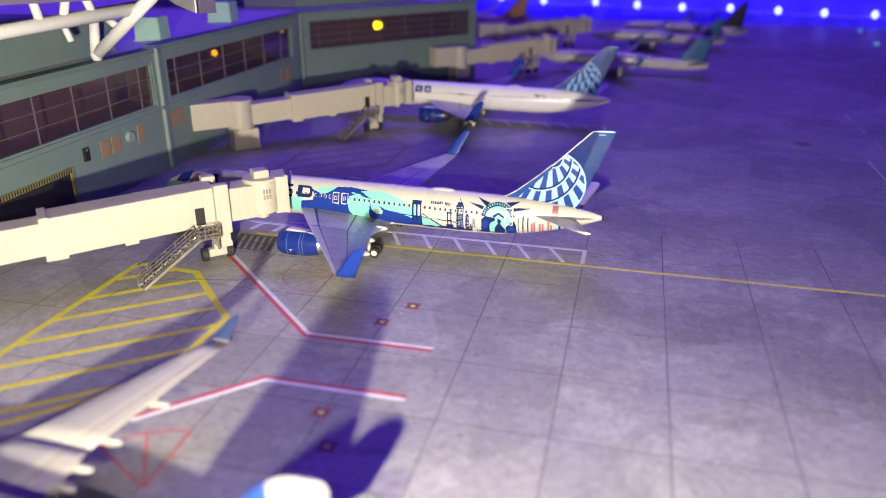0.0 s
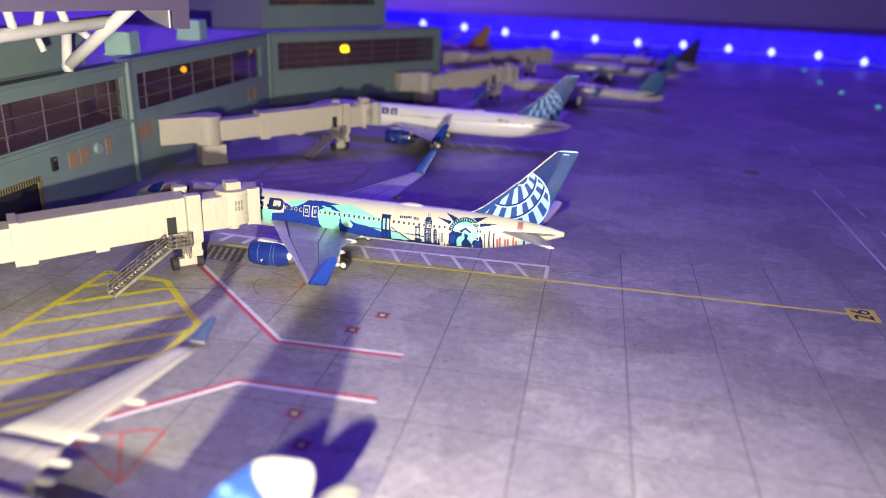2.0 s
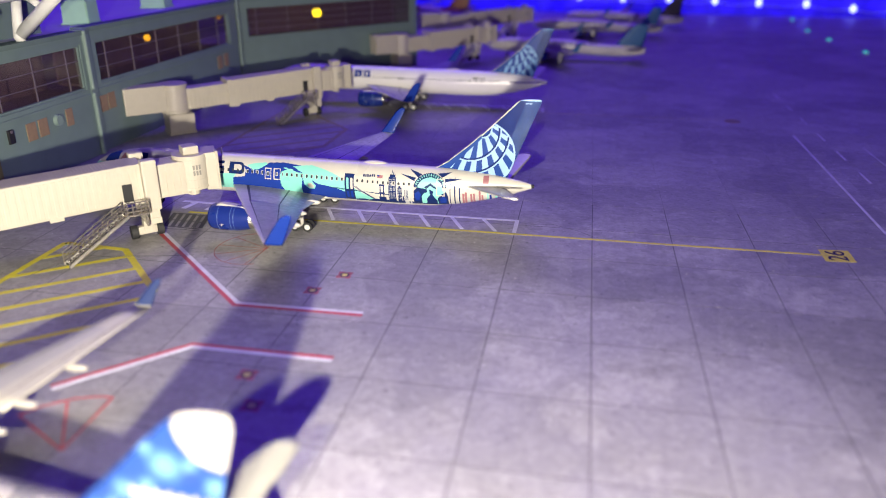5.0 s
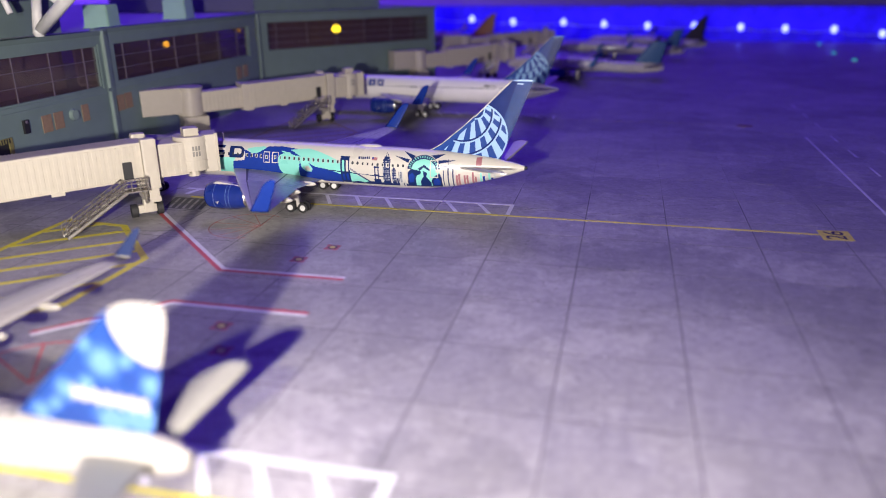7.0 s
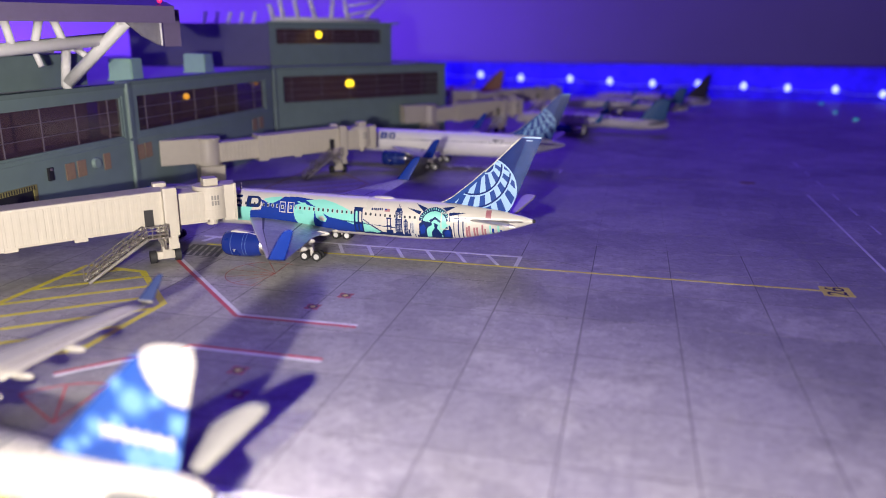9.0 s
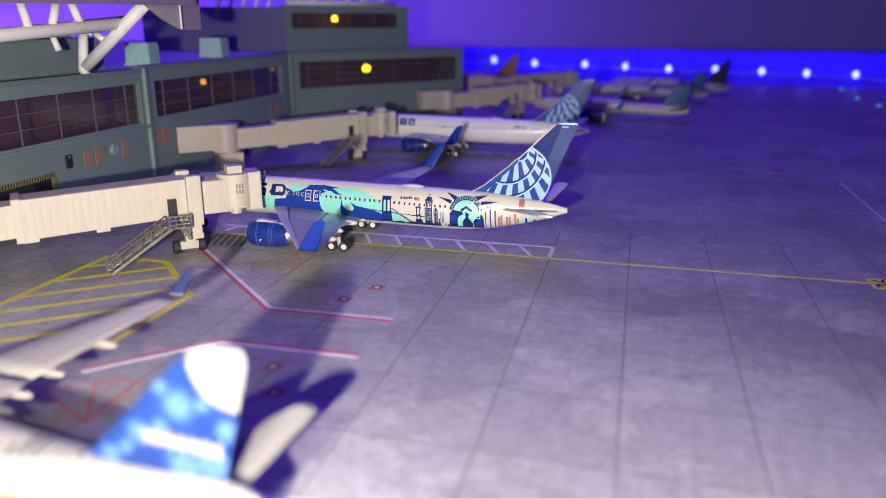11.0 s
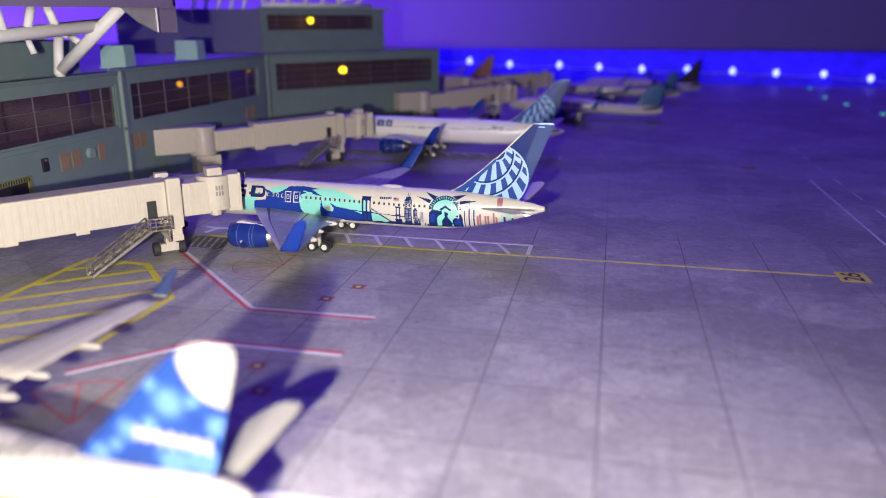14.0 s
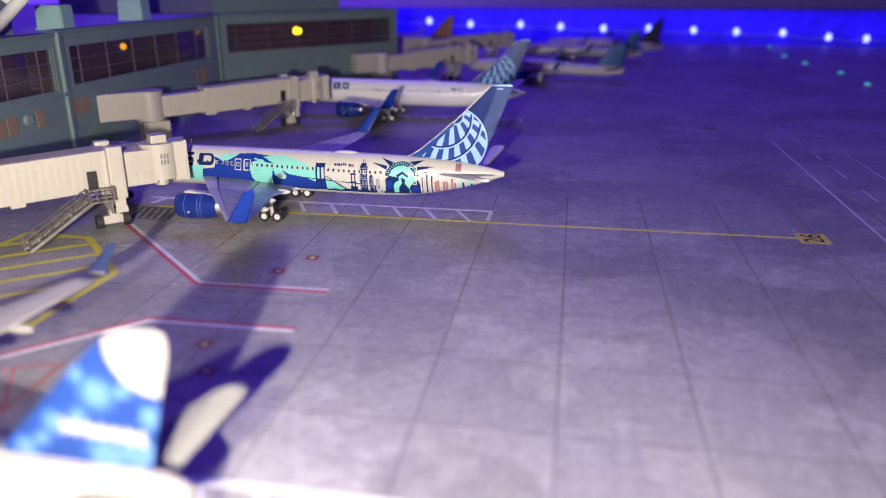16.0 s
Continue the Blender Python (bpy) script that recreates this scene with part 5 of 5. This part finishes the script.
for z in (10.8, 12.9, 18.2):
    part("drum_band", tube(B(), (13.8, 4.6, z), (13.8, 4.6, z + 0.5), 4.62, seg=36), CREAM, drum)
part("drum_cap", box(B(), 11.8, 15.8, 2.6, 6.6, 19.6, 21.7, bevel=0.4), CREAM, drum)
part("drum_pin", tube(B(), (13.8, 4.6, 8.6), (13.8, 4.6, 10.6), 1.6), CREAM, drum)
for i in range(3):
    for j in range(2):
        aa = radians(-96 + i * 10)
        mm = Matrix.Translation((13.8, 4.6, 14.6 + j * 1.5)) @ Matrix.Rotation(aa, 4, "Z")
        part("cab_window", box(B(), 4.45, 4.54, -0.26, 0.26, 0, 1.2, mm), mat("grey_window_print", (0.24, 0.23, 0.21), 0.4), drum, "small grey printed cab window")
hood = B()
prism(hood, [(16.6, 1.4), (19.6, 0.9), (21.2, 7.8), (16.6, 8.0)], 9.9, 19.8)
part("docking_hood", hood, CREAM, bridge)
part("hood_edge", box(B(), 19.4, 20.1, 0.7, 2.4, 9.7, 20.1, bevel=0.15), CREAM, bridge)
# opening not cut: its shade is a black plate on the tunnel side
part("service_door", box(B(), -4.5, -2.2, 0.02, 0.14, 10.7, 15.2), BLACK, bridge, "black plate standing in for the shaded service door opening")
# service stairs
BRIGHT = mat("bright_bare_metal", (0.58, 0.55, 0.50), 0.3, 0.75, grain=0.25, scale=1200)
st = part("stair_landing", box(B(), -5.6, 0.4, -4.2, -0.4, 8.2, 8.5), ETCHED, bridge, "etched metal stair landing")
for x, y in ((-5.4, -4.1), (-3.5, -4.1), (-1.6, -4.1), (0.3, -4.1), (0.3, -1.6)):
    part("rail_post", tube(B(), (x, y, 8.4), (x, y, 11.6), 0.17, seg=6), ETCHED, st)
for z in (9.4, 10.5, 11.6):
    part("rail_bar", tube(B(), (-5.4, -4.1, z), (0.3, -4.1, z), 0.17, seg=6), ETCHED, st)
    part("rail_bar", tube(B(), (0.3, -4.1, z), (0.3, -1.6, z), 0.17, seg=6), ETCHED, st)
p0, p1 = Vector((-5.2, -2.8, 8.3)), Vector((-20.4, -7.2, 0.25))
d = (p1 - p0)
side = Vector((-d.y, d.x, 0)).normalized() * 1.35
for sgn in (-1, 1):
    part("stringer", tube(B(), p0 + side * sgn, p1 + side * sgn, 0.44, seg=8), BRIGHT, st, "bright metal stringer")
    for h in (1.1, 2.1, 3.1):
        part("rail_bar", tube(B(), p0 + side * sgn + Vector((0, 0, h)), p1 + side * sgn + Vector((0, 0, h)), 0.17, seg=6), ETCHED, st)
    for k in range(7):
        q = p0 + d * (k / 6) + side * sgn
        part("rail_post", tube(B(), q, q + Vector((0, 0, 3.1)), 0.17, seg=6), ETCHED, st)
TREAD = mat("dark_tread_metal", (0.10, 0.095, 0.09), 0.45, 0.6, grain=0.3)
for k in range(18):
    q = p0 + d * ((k + 0.5) / 18)
    M2 = Matrix.Translation(q) @ Matrix.Rotation(math.atan2(d.y, d.x), 4, "Z")
    part("tread", box(B(), -0.40, 0.40, -1.3, 1.3, -0.11, 0.11, M2), TREAD, st, "dark etched stair tread")
part("stair_leg", tube(B(), (-0.4, -3.6, 5.0), (-0.4, -3.6, 8.2), 0.3, seg=8), ETCHED, st)

copy_thing(bridge, pose(-0.123, 0.3092, 0, 0, 0, 43.8) @ Matrix.Diagonal((0.92, 1, 1, 1)))
copy_thing(bridge, pose(-0.0756, 0.4574, 0.0012, 0, 0, 43.8) @ Matrix.Diagonal((0.81, 1, 1, 1)))
copy_thing(bridge, pose(-0.065, 0.571, 0.0012, 0, 0, 36.5) @ Matrix.Diagonal((0.89, 1, 1, 1)))

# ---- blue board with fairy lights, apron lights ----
solo("backing_board", box(B(), -260, 480, 774, 782, -0.4, 31), BOARD, "low board along the table edge, blue light put into its colour", "board", kind="structure")
string = thing("fairy_light_string", (0, 767, 0), "string of lit blue-white bulbs along the low board", "string lights")
bm = B()
LEDS = [(-192, 20), (-150, 19), (-109, 16.5), (-60, 16.5), (-21.5, 15), (19, 13.7), (61, 14.2), (102, 13), (140.5, 12), (181.5, 11.6), (221.5, 8.2), (254, 7.2), (295, 8), (336, 7.5)]
for (xa, za), (xb, zb) in zip(LEDS, LEDS[1:]):
    pts = [(xa + (xb - xa) * k / 6, 3.5, za + (zb - za) * k / 6 - 2.2 * math.sin(math.pi * k / 6) - 0.8) for k in range(7)]
    for p, q in zip(pts, pts[1:]):
        tube(bm, p, q, 0.35, seg=6)
part("wire", bm, PALE, string)
for x, z in LEDS:
    part("bulb", ball(B(), (x, 1.0, z), 2.9, 0.85, 0.85, 1.1, 14), LED_BLUE, string, "lit blue-white bulb", True)
for x, y in ((164.3, 737), (157.0, 655), (158.8, 603), (165.2, 543.5), (162.4, 487), (160, 433)):
    e = thing("taxiway_light", (x, y, 0), "small green taxiway light on the apron", "light", "green taxiway lights")
    part("housing", tube(B(), (0, 0, -0.02), (0, 0, 0.8), 2.2, 1.9, 16), PALE, e)
    part("lens", ball(B(), (0, 0, 0.8), 1.8, 1, 1, 0.6), LED_GREEN, e, "lit green lens", True)

# ---- crumbs and dust on the apron ----
rng = random.Random(7)
bm = B()
for k in range(800):
    x, y = rng.uniform(-110, 95), rng.gauss(185, 50)
    if k % 3 == 0:
        x, y = rng.gauss(-28, 22), rng.gauss(190, 14)
    if not 95 < y < 330:
        continue
    r = rng.choice((0.06, 0.07, 0.09, 0.12, 0.17))
    m = Matrix.Translation((x, y, 0.03 + r * 0.3)) @ Matrix.Rotation(rng.uniform(0, 3), 4, "Z")
    v = bmesh.ops.create_icosphere(bm, subdivisions=1, radius=r)["verts"]
    bmesh.ops.transform(bm, matrix=m @ Matrix.Diagonal((1, rng.uniform(0.5, 1), 0.5, 1)), verts=v)
solo("dust_specks", bm, mat("pale_dust", (0.36, 0.345, 0.34), 0.8), "tiny pale dust crumbs scattered on the apron slabs", "dust", kind="stuff")

# ---- apron slabs, last ----
slab_bm = box(B(), 0.12, SLAB - 0.12, 0.12, SLAB - 0.12, -0.06, 0.0)
slab_me = mesh_of(slab_bm, "slab", CONCRETE)
tight_me = mesh_of(box(B(), 0.03, SLAB - 0.03, 0.03, SLAB - 0.03, -0.06, 0.0), "tight_slab", CONCRETE)
far = B()
i0, j0 = -14, -8
for i in range(i0, 24):
    for j in range(j0, 32):
        x, y = X0 + i * SLAB, Y0 + j * SLAB
        if -150 <= x <= 105 and 55 <= y <= 258:
            ob = new("slab", slab_me if y < 215 else tight_me)
            ob.parent = ground
            ob.location = (x * MM, y * MM, 0)
        else:
            g = 0.12 if y < 215 else 0.03
            box(far, x + g, x + SLAB - g, y + g, y + SLAB - g, -0.06, 0.0)
rest = part("far_slabs", far, CONCRETE, ground)
rest["kind"] = "stuff"
